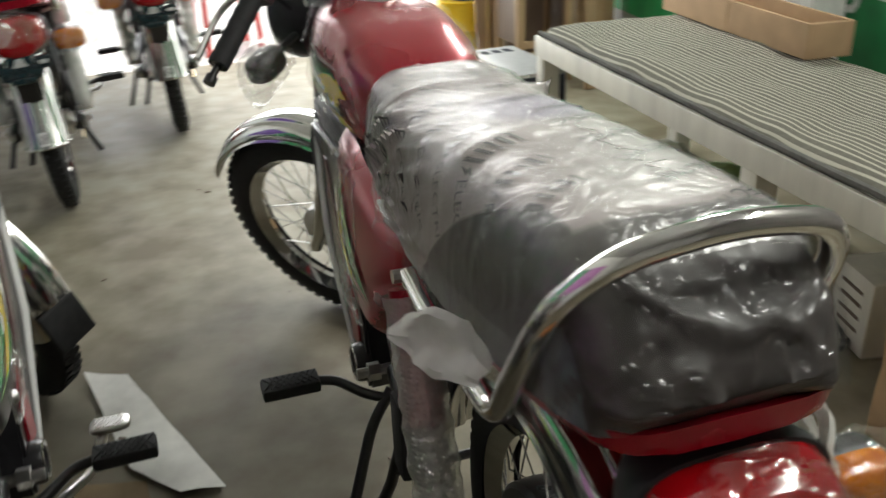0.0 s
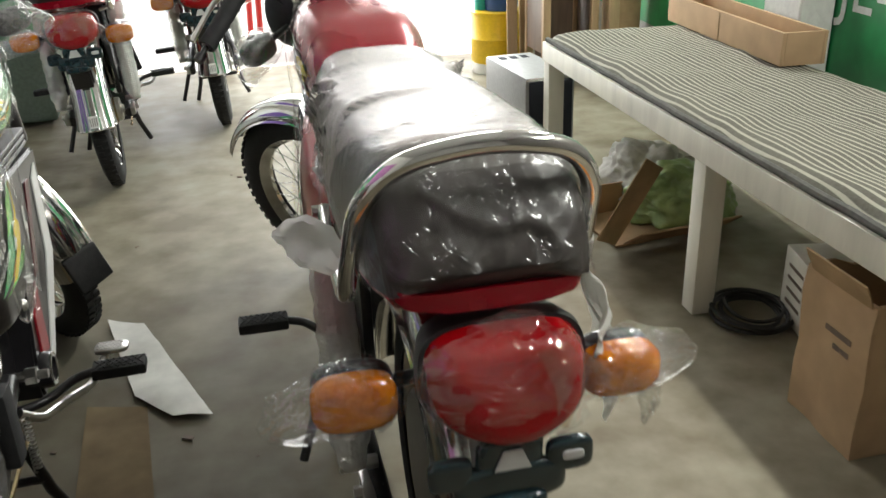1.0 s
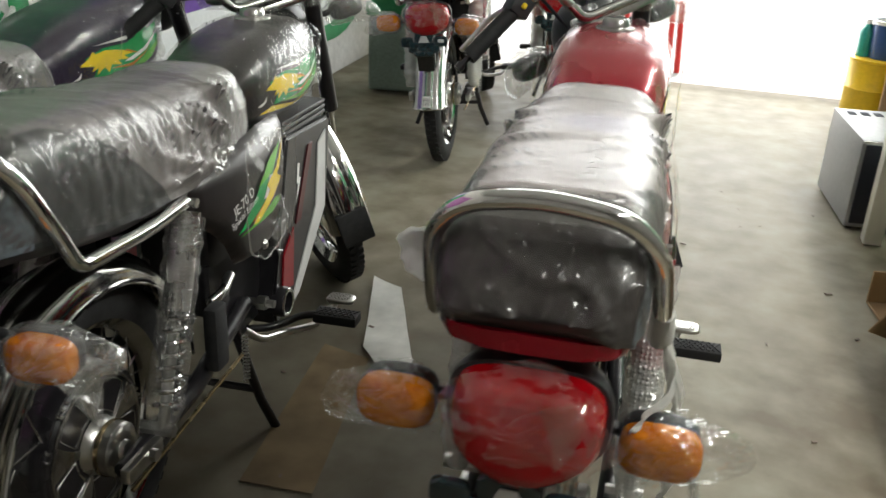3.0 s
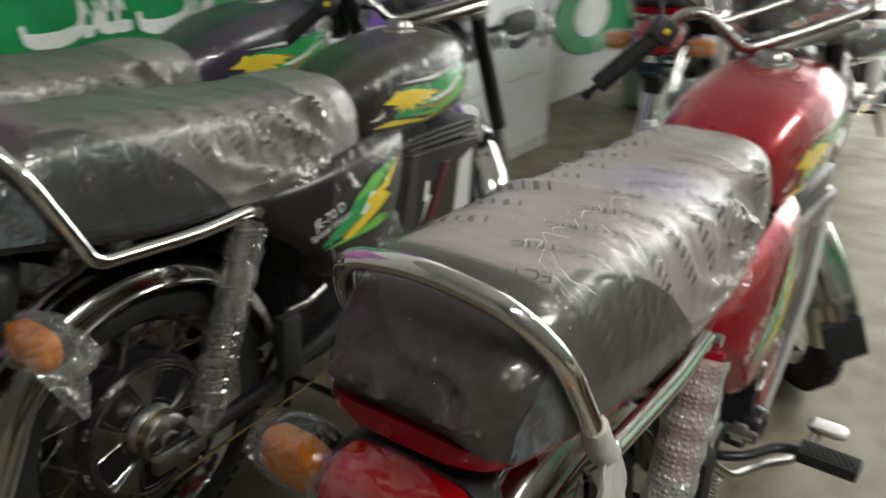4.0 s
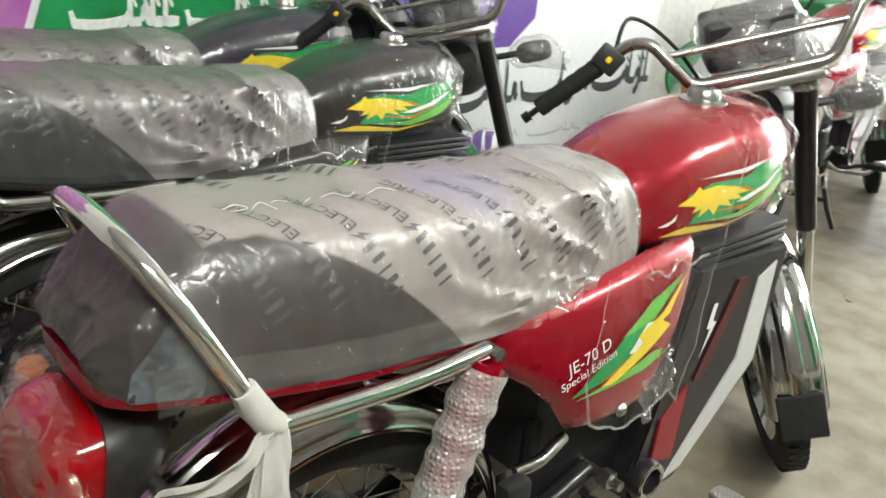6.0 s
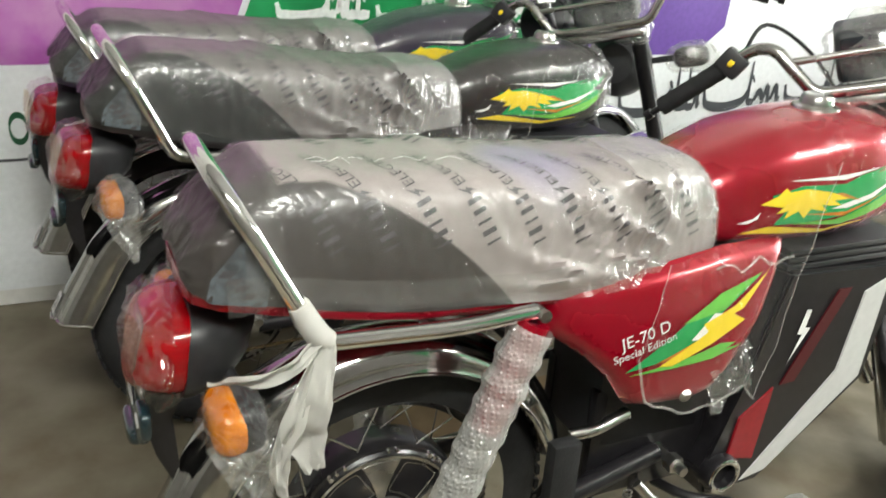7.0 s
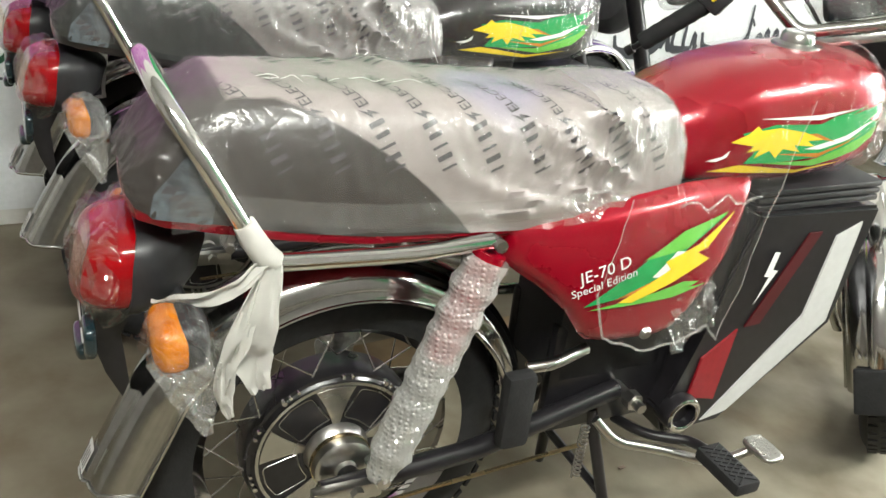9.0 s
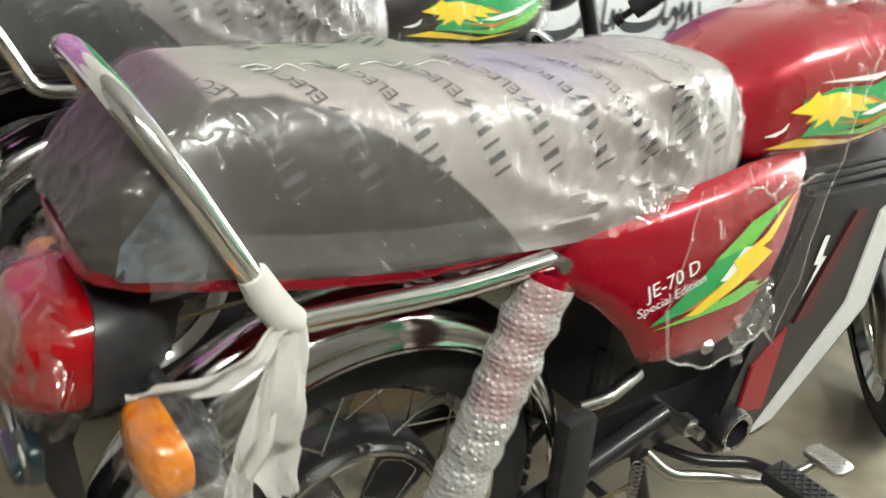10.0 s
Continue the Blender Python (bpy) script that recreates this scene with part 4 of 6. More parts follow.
    ribs = [box(-0.105, 0.105, 0.655, 0.928, 0.660 + 0.013 * k, 0.671 + 0.013 * k, 0.004) for k in range(3)]
    part("frame_rail", join(*ribs), BLACK_PLASTIC, root)
    part("frame_spine", tube([(0, 0.10, 0.66), (0, 0.40, 0.64), (0, 0.93, 0.78)], 0.028, 12), BLACK_METAL, root)
    part("rear_box", box(-0.075, 0.075, 0.345, 0.57, 0.36, 0.66, 0.015, 2), BLACK_PLASTIC, root)
    # seat
    ys = [-0.278 + 0.781 * (0.5 - 0.5 * math.cos(math.pi * k / 170)) * 0.35 + 0.781 * k / 170 * 0.65 for k in range(171)] if near else [-0.278 + 0.781 * k / 50 for k in range(51)]
    rows = []
    for y in ys:
        arc = seat_section(y, 72 if near else 36)
        w, low = arc[0].x, arc[0].z
        rows.append([q + fold(q) for q in arc] + [Vector((x * w, y, low)) for x in (-0.6, -0.2, 0.2, 0.6)])
    st = sheet(rows, 0.0, True)
    bmesh.ops.holes_fill(st, edges=[e for e in st.edges if e.is_boundary])
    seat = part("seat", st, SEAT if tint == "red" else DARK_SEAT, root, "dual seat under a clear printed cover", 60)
    if near:
        seat_print(root, seat)
        if near == 2:
            scrawl = [[(-0.125, 0.030), (-0.105, 0.022), (-0.100, 0.036), (-0.120, 0.040)], [(-0.098, 0.040), (-0.080, 0.026), (-0.075, 0.050)], [(-0.070, 0.030), (-0.058, 0.026), (-0.052, 0.034)],
                      [(-0.040, 0.044), (-0.022, 0.030)], [(-0.010, 0.032), (0.012, 0.026), (0.020, 0.040), (0.036, 0.030)], [(0.046, 0.040), (0.070, 0.030), (0.082, 0.044)]]
            for line in scrawl:
                part("chalk_mark", tube([seat_point(q.x, q.y, 0.0018) for q in smooth_path([(u, v, 0) for u, v in line], 5)], 0.00045, 5), WHITE_DECAL, seat, "white handwritten scrawl")
    def shell(y0, y1, n, lift, rough, seed):
        out = []
        for i in range(n + 1):
            arc = seat_section(y0 + (y1 - y0) * i / n, 48)
            mid = Vector((0, arc[0].y, 0.775))
            out.append([])
            for q in arc[1:-1]:
                o = (q - mid).normalized()
                g = lift + rough * (abs(noise.noise(Vector((q.x * 19, q.y * 26, q.z * 13 + seed)))) + 0.4 * noise.noise(q * 60))
                out[-1].append(q + fold(q) + o * g + Vector((0, -g * 0.8 if y0 < 0 else g * 0.8 * max(0, (q.y - 0.44) * 12), 0)))
        return sheet(out)

    if near:
        part("stretch_film", shell(0.335, 0.5015, 30, 0.0025, 0.0035, 3.0), STRETCH, seat, "shiny stretched film over the seat front")
        part("cover_film", shell(-0.2150, 0.333, 90, 0.0024, 0.0, 5.0), COVER_FILM if near == 2 else DULL_FILM, seat, "milky clear seat cover with fine print")
        part("cover_end", shell(-0.2775, -0.172, 24, 0.0035, 0.005, 8.0), REAR_FILM, seat, "crushed end of the clear seat cover")
        for k in range(2):
            part("blue_print", patch([(-0.252 + 0.02 * k, 0.135), (-0.205, 0.125 + 0.01 * k), (-0.186, 0.17), (-0.195, 0.225), (-0.225, 0.238), (-0.257, 0.20)], lambda u, v, s=(1, -1)[k]: seat_point(u, v * s, 0.0012), 0.012), BLUE_GREY, seat, "blue-grey corner of the printed cover")
            for i in range(5):
                part("cover_print", patch([(-0.245 + 0.008 * i, 0.14 + 0.018 * i), (-0.239 + 0.008 * i, 0.138 + 0.018 * i), (-0.226 + 0.007 * i, 0.152 + 0.016 * i), (-0.240 + 0.007 * i, 0.160 + 0.016 * i), (-0.234 + 0.008 * i, 0.152 + 0.017 * i)], lambda u, v, s=(1, -1)[k]: seat_point(u, v * s, 0.0022), 0.012), INK, seat)
    for side in (-1, 1):
        rows = []
        for k in range(12):
            y = 0.27 + 0.225 * k / 11
            q = seat_section(min(y, 0.49), 44)[4 if side > 0 else -5]
            low = 0.018 + 0.030 * abs(noise.noise(Vector((y * 30, side, 2.0)))) + (0.02 if 5 < k < 9 else 0)
            rows.append([q + fold(q) + Vector((side * (0.003 + 0.010 * s * (1 + noise.noise(Vector((y * 40, s * 3, side))))), 0, -(low + 0.02) * s)) for s in (0, 0.25, 0.5, 0.75, 1)])
        part("cover_skirt", sheet(rows), BAG, seat, "loose hem of the clear seat cover")
        rows = []
        for k in range(34):
            y = -0.235 + 0.505 * k / 33
            q = seat_section(y, 44)[3 if side > 0 else -4]
            low = 0.012 + 0.016 * abs(noise.noise(Vector((y * 11, side, 6.0)))) + 0.010 * max(0.0, y)
            rows.append([q + fold(q) + Vector((side * (0.002 + 0.008 * s * (1 + noise.noise(Vector((y * 24, s * 3, side))))), 0, 0.01 - (low + 0.022) * s)) for s in (0, 0.25, 0.5, 0.75, 1)])
        if near == 2:
            part("cover_hem", sheet(rows), COVER_FILM, seat, "milky lower hem of the seat cover")
    trim = []
    for y in [-0.280, -0.278, -0.274, -0.268] + [-0.260 + 0.458 * k / 30 for k in range(31)]:
        w = lerp([-0.280, -0.278, -0.274, -0.268, -0.25, -0.20], [0.062, 0.074, 0.086, 0.094, 0.104, 0.113], y) if y < -0.2 else lerp(SEAT_Y, SEAT_W, y) - 0.004
        b = min(lerp(SEAT_Y, SEAT_BASE, y) + 0.006, 0.748)
        d = 0.023 - 0.005 * max(0, (y + 0.05) / 0.25)
        trim.append([Vector((x, y, z)) for x, z in ((-w, b), (-w * 1.01, b - d * 0.5), (-w * 0.97, b - d * 0.85), (-w * 0.8, b - d), (0, b - d * 1.05), (w * 0.8, b - d), (w * 0.97, b - d * 0.85), (w * 1.01, b - d * 0.5), (w, b))])
    tr = sheet(trim, 0.0, True)
    bmesh.ops.holes_fill(tr, edges=[e for e in tr.edges if e.is_boundary])
    part("tail_trim", tr, paint, root, tint + " tail trim under the seat")
    # grab rail
    z = 0.686
    hoop = [(0.134, 0.165, 0.678), (0.139, 0.05, 0.674), (0.140, -0.138, 0.684), (0.138, -0.164, 0.735), (0.128, -0.214, 0.828), (0.090, -0.243, 0.878), (0, -0.250, 0.894)]
    path = hoop + [(-x, y, q) for x, y, q in hoop[-2::-1]]
    rail = part("grab_rail", tube(round_path(path, 0.045, 7), 0.0115, 14), BRIGHT_CHROME, root, "chrome tube grab rail")
    for side in (-1, 1):
        part("rail_bolt", tube([(side * 0.115, 0.172, 0.676), (side * 0.152, 0.172, 0.676)], 0.009, 8), STEEL, rail)
        part("rail_lug", tube([(side * 0.139, 0.02, 0.674), (side * 0.09, 0.02, 0.66)], 0.006, 8), STEEL, rail)
    if foam:
        part("foam_wrap", tube([(0.1400, -0.126, 0.684), (0.1398, -0.139, 0.694), (0.1388, -0.153, 0.716), (0.1382, -0.164, 0.738)], 0.015, 14, True, [0.0135, 0.0155, 0.0155, 0.0135], 0.06), FOAM, rail, "white foam sheet wound on the rail")
        for k, (ptsq, ww) in enumerate([([(0.150, -0.130, 0.690), (0.170, -0.150, 0.62), (0.165, -0.160, 0.575), (0.168, -0.150, 0.525)], [0.020, 0.042, 0.050, 0.022]),
                                         ([(0.150, -0.140, 0.690), (0.158, -0.185, 0.662), (0.135, -0.235, 0.645), (0.118, -0.265, 0.638)], [0.014, 0.022, 0.016, 0.008]),
                                         ([(0.152, -0.140, 0.680), (0.172, -0.18, 0.60), (0.170, -0.195, 0.535), (0.168, -0.187, 0.490)], [0.014, 0.030, 0.022, 0.010])]):
            part("foam_strip", cloth_strip(ptsq, ww, 2.0 + k), FOAM, rail, "torn white foam strip")
        part("foam_flap", cloth_strip([(-0.142, -0.115, 0.715), (-0.165, -0.10, 0.738), (-0.190, -0.08, 0.748), (-0.215, -0.06, 0.744)], [0.03, 0.062, 0.050, 0.008], 7.0, (0.1, -0.85, 0.5), 0.0), FOAM, rail, "white foam flap")
    # tail lamp
    lens = []
    for i in range(13):
        s = i / 12
        y = -0.278 - 0.060 * math.sin(s * math.pi / 2)
        g = math.cos(s * math.pi / 2 * 0.80) ** 0.55
        row = []
        for k in range(40):
            a = 2 * math.pi * k / 40
            c, d = math.cos(a), math.sin(a)
            x = 0.087 * math.copysign(abs(c) ** 0.55, c) * (1 if d > 0 else 1 - 0.55 * d * d)
            zz = (0.053 if d > 0 else 0.070) * math.copysign(abs(d) ** 0.6, d)
            row.append(Vector((x * g + 0.005, y + 0.012 * d, 0.652 + zz * g)))
        lens.append(row)
    ln = sheet(lens, 0, True)
    bmesh.ops.holes_fill(ln, edges=[e for e in ln.edges if e.is_boundary])
    body = []
    for y, g in ((-0.284, 1.06), (-0.272, 1.08), (-0.245, 1.0), (-0.215, 0.72), (-0.20, 0.5)):
        row = []
        for k in range(40):
            a = 2 * math.pi * k / 40
            c, d = math.cos(a), math.sin(a)
            x = 0.087 * math.copysign(abs(c) ** 0.55, c) * (1 if d > 0 else 1 - 0.55 * d * d)
            zz = (0.053 if d > 0 else 0.070) * math.copysign(abs(d) ** 0.6, d)
            row.append(Vector((x * g + 0.005, y + 0.012 * d, 0.652 + zz * g)))
        body.append(row)
    hs = sheet(body, 0, True)
    bmesh.ops.holes_fill(hs, edges=[e for e in hs.edges if e.is_boundary])
    tail = part("tail_lamp", hs, BLACK_PLASTIC, root, "tail lamp with black housing")
    part("red_lens", ln, TAIL_RED, tail, "glossy red lens", 60)
    if wrapped:
        part("film_bag", wrap_bag((0, -0.304, 0.650), 0.092, 0.044, 0.072, (0.01, -0.004, -0.006), 1.3), LAMP_FILM, tail, "clear film over the lamp")
        part("tape", patch([(0.022, 0.705), (0.055, 0.708), (0.088, 0.66), (0.060, 0.598), (0.046, 0.612), (0.040, 0.66)], lambda u, v: (u, -0.349 + 0.9 * max(0.0, u - 0.04) * 0.6 + 0.1 * abs(v - 0.65), v), 0.01), TAPE, tail, "yellowed strip of film")
    bracket = part("plate_bracket", pod((-0.004, -0.334, 0.546), 0.062, 0.009, 0.024, 0.5), TEAL_ENAMEL, tail, "glossy dark teal plate bracket")
    part("bracket_neck", pod((-0.004, -0.331, 0.574), 0.036, 0.008, 0.026, 0.45), TEAL_ENAMEL, bracket)
    part("bracket_ear", pod((-0.068, -0.334, 0.566), 0.024, 0.008, 0.019, 0.5), TEAL_ENAMEL, bracket)
    part("bracket_ear", pod((0.062, -0.334, 0.570), 0.026, 0.008, 0.020, 0.5), TEAL_ENAMEL, bracket)
    part("bracket_lip", pod((-0.004, -0.340, 0.524), 0.040, 0.012, 0.012, 0.6), TEAL_ENAMEL, bracket)
    part("reflector", plate([(-0.020, 0.0), (0.020, 0.0), (0.010, 0.024), (-0.010, 0.024)], lambda u, v, w: (u - 0.002, -0.3405 - w, 0.566 + v), 0.002, 0.0), GREY_STRIPE, bracket, "pale reflector")
    part("bracket_slot", pod((0.064, -0.3415, 0.572), 0.012, 0.002, 0.006, 0.5), GREY_STRIPE, bracket)
    part("tail_bracket", plate([(-0.20, 0.645), (-0.285, 0.640), (-0.335, 0.600), (-0.332, 0.545), (-0.318, 0.490), (-0.300, 0.448), (-0.290, 0.470), (-0.296, 0.545), (-0.270, 0.600), (-0.20, 0.615)], lambda u, v, w: (w - 0.035, u, v), 0.070, 0.006), BLACK_METAL, root)
    for side in (-1, 1):
        iy, iz = (-0.252, 0.610) if side > 0 else (-0.264, 0.628)
        stem = part("indicator_stem", tube([(side * 0.05, -0.235, 0.632), (side * 0.118, iy + 0.026, iz)], 0.0085, 10), BLACK_PLASTIC, root)
        cup = pod((side * 0.152, iy + 0.020, iz), 0.045, 0.022, 0.033, 0.6)
        part("indicator_cup", cup, BLACK_PLASTIC, stem)
        am = pod((side * 0.153, iy, iz), 0.047, 0.024, 0.032, 0.65)
        part("indicator_lens", am, AMBER, stem, "amber indicator lens")
        if wrapped:
            part("film_bag", wrap_bag((side * 0.156, iy + 0.008, iz), 0.060, 0.040, 0.043, (side * 0.045, 0.01, -0.02 if side < 0 else 0.0), 5.0 + side), LAMP_FILM if near == 2 else BAG, stem, "clear bag tied over the indicator")
            if side > 0 and near:
                part("bag_tail", cloth_strip([(0.185, -0.25, 0.61), (0.20, -0.235, 0.56), (0.205, -0.22, 0.50)], [0.07, 0.05, 0.012], 4.0), BAG, stem)
    # shocks
    for side in (-1, 1):
        a, b = Vector((side * 0.137, 0.030, 0.318)), Vector((side * 0.137, 0.163, 0.664))
        up = part("shock_sleeve", tube([a.lerp(b, 0.55), a.lerp(b, 1.0)], 0.0235, 16), paint if tint == "red" else STEEL, root)
        coil = []
        for k in range(100):
            s, ang = k / 99, k / 99 * 9 * 2 * math.pi
            q = a.lerp(b, 0.08 + 0.50 * s)
            coil.append(q + Vector((0.019 * math.cos(ang), 0.019 * math.sin(ang), -0.007 * math.sin(ang))))
        part("shock_spring", tube(coil, 0.0042, 6), CHROME, up)
        part("shock_rod", tube([a, b], 0.010, 10), STEEL, up)
        if wrapped:
            n = 44
            path = [a.lerp(b, -0.02 + 1.0 * k / n) for k in range(n + 1)]
            radii = [0.031 + 0.0030 * noise.noise(Vector((k * 0.35, side, 3))) + 0.0014 * math.sin(k * 1.35) - 0.014 * max(0, 1 - k / 6) for k in range(n + 1)]
            part("bubble_wrap", tube(path, 0.03, 28, False, radii, 0.045), BUBBLE if tint == "red" else GREY_WRAP, up, "bubble wrap sleeve round the shock")
        part("shock_nut", tube([(side * 0.10, 0.030, 0.318), (side * 0.158, 0.030, 0.318)], 0.011, 6), STEEL, up)
    # swing arm and running gear
    for side in (-1, 1):
        arm = tube([(side * 0.105, -0.045, 0.278), (side * 0.108, 0.20, 0.300), (side * 0.085, 0.47, 0.345)], 0.0175, 10)
        sa = part("swing_arm", arm, BLACK_METAL, root)
        part("axle_nut", tube([(side * 0.098, 0, AXLE_Z), (side * 0.142, 0, AXLE_Z)], 0.011, 6), STEEL, sa)
        part("chain_adjuster", box(side * 0.112, side * 0.130, -0.065, 0.04, 0.270, 0.298, 0.004), STEEL, sa)
        part("pivot_bolt", join(tube([(side * 0.06, 0.478, 0.346), (side * 0.150, 0.478, 0.346)], 0.009, 8), tube([(side * 0.112, 0.478, 0.346), (side * 0.132, 0.478, 0.346)], 0.016, 6)), STEEL, sa)
        foot = part("passenger_peg", box(side * 0.118, side * 0.146, 0.222, 0.272, 0.318, 0.450, 0.010, 2), RUBBER, root, "folded rubber passenger peg")
        part("peg_arm", tube([(side * 0.132, 0.245, 0.330), (side * 0.09, 0.30, 0.315), (side * 0.06, 0.42, 0.33)], 0.009, 8), BLACK_METAL, foot)
        part("frame_plate", box(side * 0.052, side * 0.075, 0.34, 0.58, 0.27, 0.48, 0.01), BLACK_METAL, root)
        rider = part("footpeg", tube(round_path([(side * 0.06, 0.50, 0.262), (side * 0.12, 0.525, 0.262), (side * 0.17, 0.585, 0.272), (side * 0.205, 0.590, 0.277)], 0.03), 0.009, 10), BLACK_METAL, root, "footpeg on a bent bar")
        x0, x1 = sorted((side * 0.200, side * 0.302))
        peg = part("peg_rubber", box(x0, x1, 0.566, 0.614, 0.266, 0.289, 0.006, 2), RUBBER, rider, "black ribbed peg rubber")
        if near:
            for k in range(7):
                for tilt in (-32, 32):
                    part("peg_rib", box(-0.0012, 0.0012, -0.022, 0.022, 0.0, 0.0026, 0.0006, 1, pose(x0 + 0.016 + 0.0118 * k, 0.590, 0.2885 + 0.0001 * (tilt > 0), 0, 0, tilt)), RUBBER, peg)
        leg = tube([(side * 0.07, 0.44, 0.30), (side * 0.105, 0.485, 0.10), (side * 0.135, 0.505, 0.011)], 0.011, 10)
        part("stand_leg", leg, BLACK_METAL, root)
        part("grab_step", tube(round_path([(side * 0.11, 0.27, 0.44), (side * 0.118, 0.31, 0.445), (side * 0.10, 0.38, 0.45)], 0.02), 0.010, 10), STEEL, root)
    part("stand_bar", tube([(-0.10, 0.475, 0.13), (0.10, 0.475, 0.13)], 0.009, 8), BLACK_METAL, root)
    lever = part("brake_lever", tube(round_path([(0.10, 0.43, 0.30), (0.125, 0.46, 0.265), (0.150, 0.55, 0.245), (0.195, 0.62, 0.235), (0.215, 0.685, 0.266)], 0.04), 0.0085, 10), STEEL, root, "bent steel brake lever")
    part("brake_pad", pod((0.227, 0.690, 0.274), 0.034, 0.023, 0.0065, 0.55), STEEL, lever, "knurled pedal pad")
    if near:
        knurl = [box(-0.0022, 0.0022, -0.0022, 0.0022, 0.0, 0.0016, 0.0, 1, pose(0.203 + 0.008 * i + 0.004 * (j % 2), 0.676 + 0.007 * j, 0.280, 0, 0, 45)) for i in range(6) for j in range(5)]
        part("pad_knurl", join(*knurl), STEEL, lever)
    coil = [Vector((0.115 + 0.007 * math.cos(k * 0.9), 0.40 + 0.007 * math.sin(k * 0.9), 0.305 - 0.0012 * k)) for k in range(90)]
    part("stand_spring", tube(coil, 0.0016, 5), STEEL, root)
    part("brake_rod", tube([(0.10, -0.02, 0.222), (0.11, 0.40, 0.262)], 0.004, 6), BRASS, root)
    part("side_stand", tube(round_path([(-0.085, 0.52, 0.275), (-0.13, 0.50, 0.22), (-0.205, 0.44, 0.030)], 0.03), 0.010, 10), BLACK_METAL, root, "lowered side stand")
    return root


# ---- place: shell ----
def floor_material():
    m = material("dusty_concrete", (0.300, 0.276, 0.212), 0.56, grain=7.5, stain=2.1, spread=0.26, second=(0.150, 0.122, 0.080), bump=0.0005, bump_scale=30, rough_vary=0.16, spec=0.22)
    t = m.node_tree
    b = t.nodes["Principled BSDF"]
    base = b.inputs["Base Color"].links[0].from_socket
    co, mp, warp, sub, size, edge, mix = (t.nodes.new("ShaderNode" + k) for k in ("TexCoord", "Mapping", "TexNoise", "VectorMath", "VectorMath", "MapRange", "Mix"))
    # brown grime plus shade between the parked machines, painted in, ragged at its edge
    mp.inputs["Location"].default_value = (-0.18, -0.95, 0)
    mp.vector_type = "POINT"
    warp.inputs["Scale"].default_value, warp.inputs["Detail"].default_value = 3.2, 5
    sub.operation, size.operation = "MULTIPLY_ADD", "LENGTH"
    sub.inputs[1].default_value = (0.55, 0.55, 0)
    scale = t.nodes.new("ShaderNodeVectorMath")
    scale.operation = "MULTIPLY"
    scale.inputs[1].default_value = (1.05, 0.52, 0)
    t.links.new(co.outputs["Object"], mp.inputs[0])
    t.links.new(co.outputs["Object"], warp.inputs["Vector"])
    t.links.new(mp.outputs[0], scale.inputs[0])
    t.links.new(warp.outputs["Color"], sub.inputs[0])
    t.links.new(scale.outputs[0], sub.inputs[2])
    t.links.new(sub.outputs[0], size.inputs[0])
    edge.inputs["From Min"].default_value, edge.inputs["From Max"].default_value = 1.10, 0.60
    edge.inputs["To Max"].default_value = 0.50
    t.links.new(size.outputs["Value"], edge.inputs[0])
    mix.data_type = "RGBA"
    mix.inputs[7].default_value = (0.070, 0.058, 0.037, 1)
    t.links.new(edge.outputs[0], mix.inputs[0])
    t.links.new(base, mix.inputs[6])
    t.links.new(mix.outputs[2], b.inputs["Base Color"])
    return m


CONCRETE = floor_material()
PLASTER = material("whitewashed_plaster", (0.68, 0.67, 0.64), 0.8, grain=25, vary=0.10, bump=0.002, bump_scale=40, spec=0.3)
# wall tone darkened to cut bounced fill light, not a known paint
DIM_WALL = material("dimmed_grey_wall", (0.34, 0.33, 0.31), 0.85, grain=25, vary=0.12, bump=0.002, bump_scale=40, spec=0.3)
CEILING = material("pale_ceiling", (0.52, 0.52, 0.50), 0.85, vary=0.08)
FLEX_WHITE = material("flex_white", (0.76, 0.78, 0.80), 0.38, vary=0.05, stain=2.0)
FLEX_GREEN = material("flex_green", (0.012, 0.26, 0.08), 0.38, vary=0.18, stain=4.0, grain=12)
FLEX_PURPLE = material("flex_purple", (0.36, 0.07, 0.36), 0.38, second=(0.50, 0.27, 0.46), stain=4.0, grain=8)
FLEX_VIOLET = material("flex_violet", (0.13, 0.06, 0.30), 0.38, vary=0.1)
FLEX_TEXT = material("flex_pale_text", (0.78, 0.80, 0.78), 0.4)
FLEX_INK = material("flex_dark_text", (0.07, 0.075, 0.085), 0.4)
FLEX_DARK_GREEN = material("flex_dark_green_text", (0.02, 0.10, 0.05), 0.4)
BENCH_PAINT = material("cream_painted_wood", (0.74, 0.72, 0.64), 0.5, grain=18, vary=0.12, bump=0.001, bump_scale=60, stretch=(1, 1, 0.2))
RAW_WOOD = material("raw_wood", (0.42, 0.28, 0.16), 0.65, grain=30, vary=0.22, stretch=(1, 1, 0.12), bump=0.001)
DARK_WOOD = material("brown_board", (0.16, 0.11, 0.08), 0.55, grain=30, vary=0.2, stretch=(1, 1, 0.12))
CARD = material("cardboard", (0.40, 0.27, 0.15), 0.8, grain=14, vary=0.14, bump=0.0012, bump_scale=30, spec=0.2)
TRODDEN_CARD = material("trodden_cardboard", (0.20, 0.145, 0.082), 0.85, grain=9, vary=0.22, bump=0.001, bump_scale=30, spec=0.2)
CARD_LIGHT = material("light_cardboard", (0.43, 0.29, 0.17), 0.8, grain=14, vary=0.10, spec=0.2)
GREY_METAL = material("grey_case", (0.33, 0.34, 0.35), 0.4, vary=0.08)
DARK_CLOTH = material("speaker_cloth", (0.018, 0.020, 0.032), 0.8, grain=200, vary=0.2)
YELLOW_PLASTIC = material("yellow_plastic", (0.80, 0.52, 0.02), 0.4, vary=0.08)
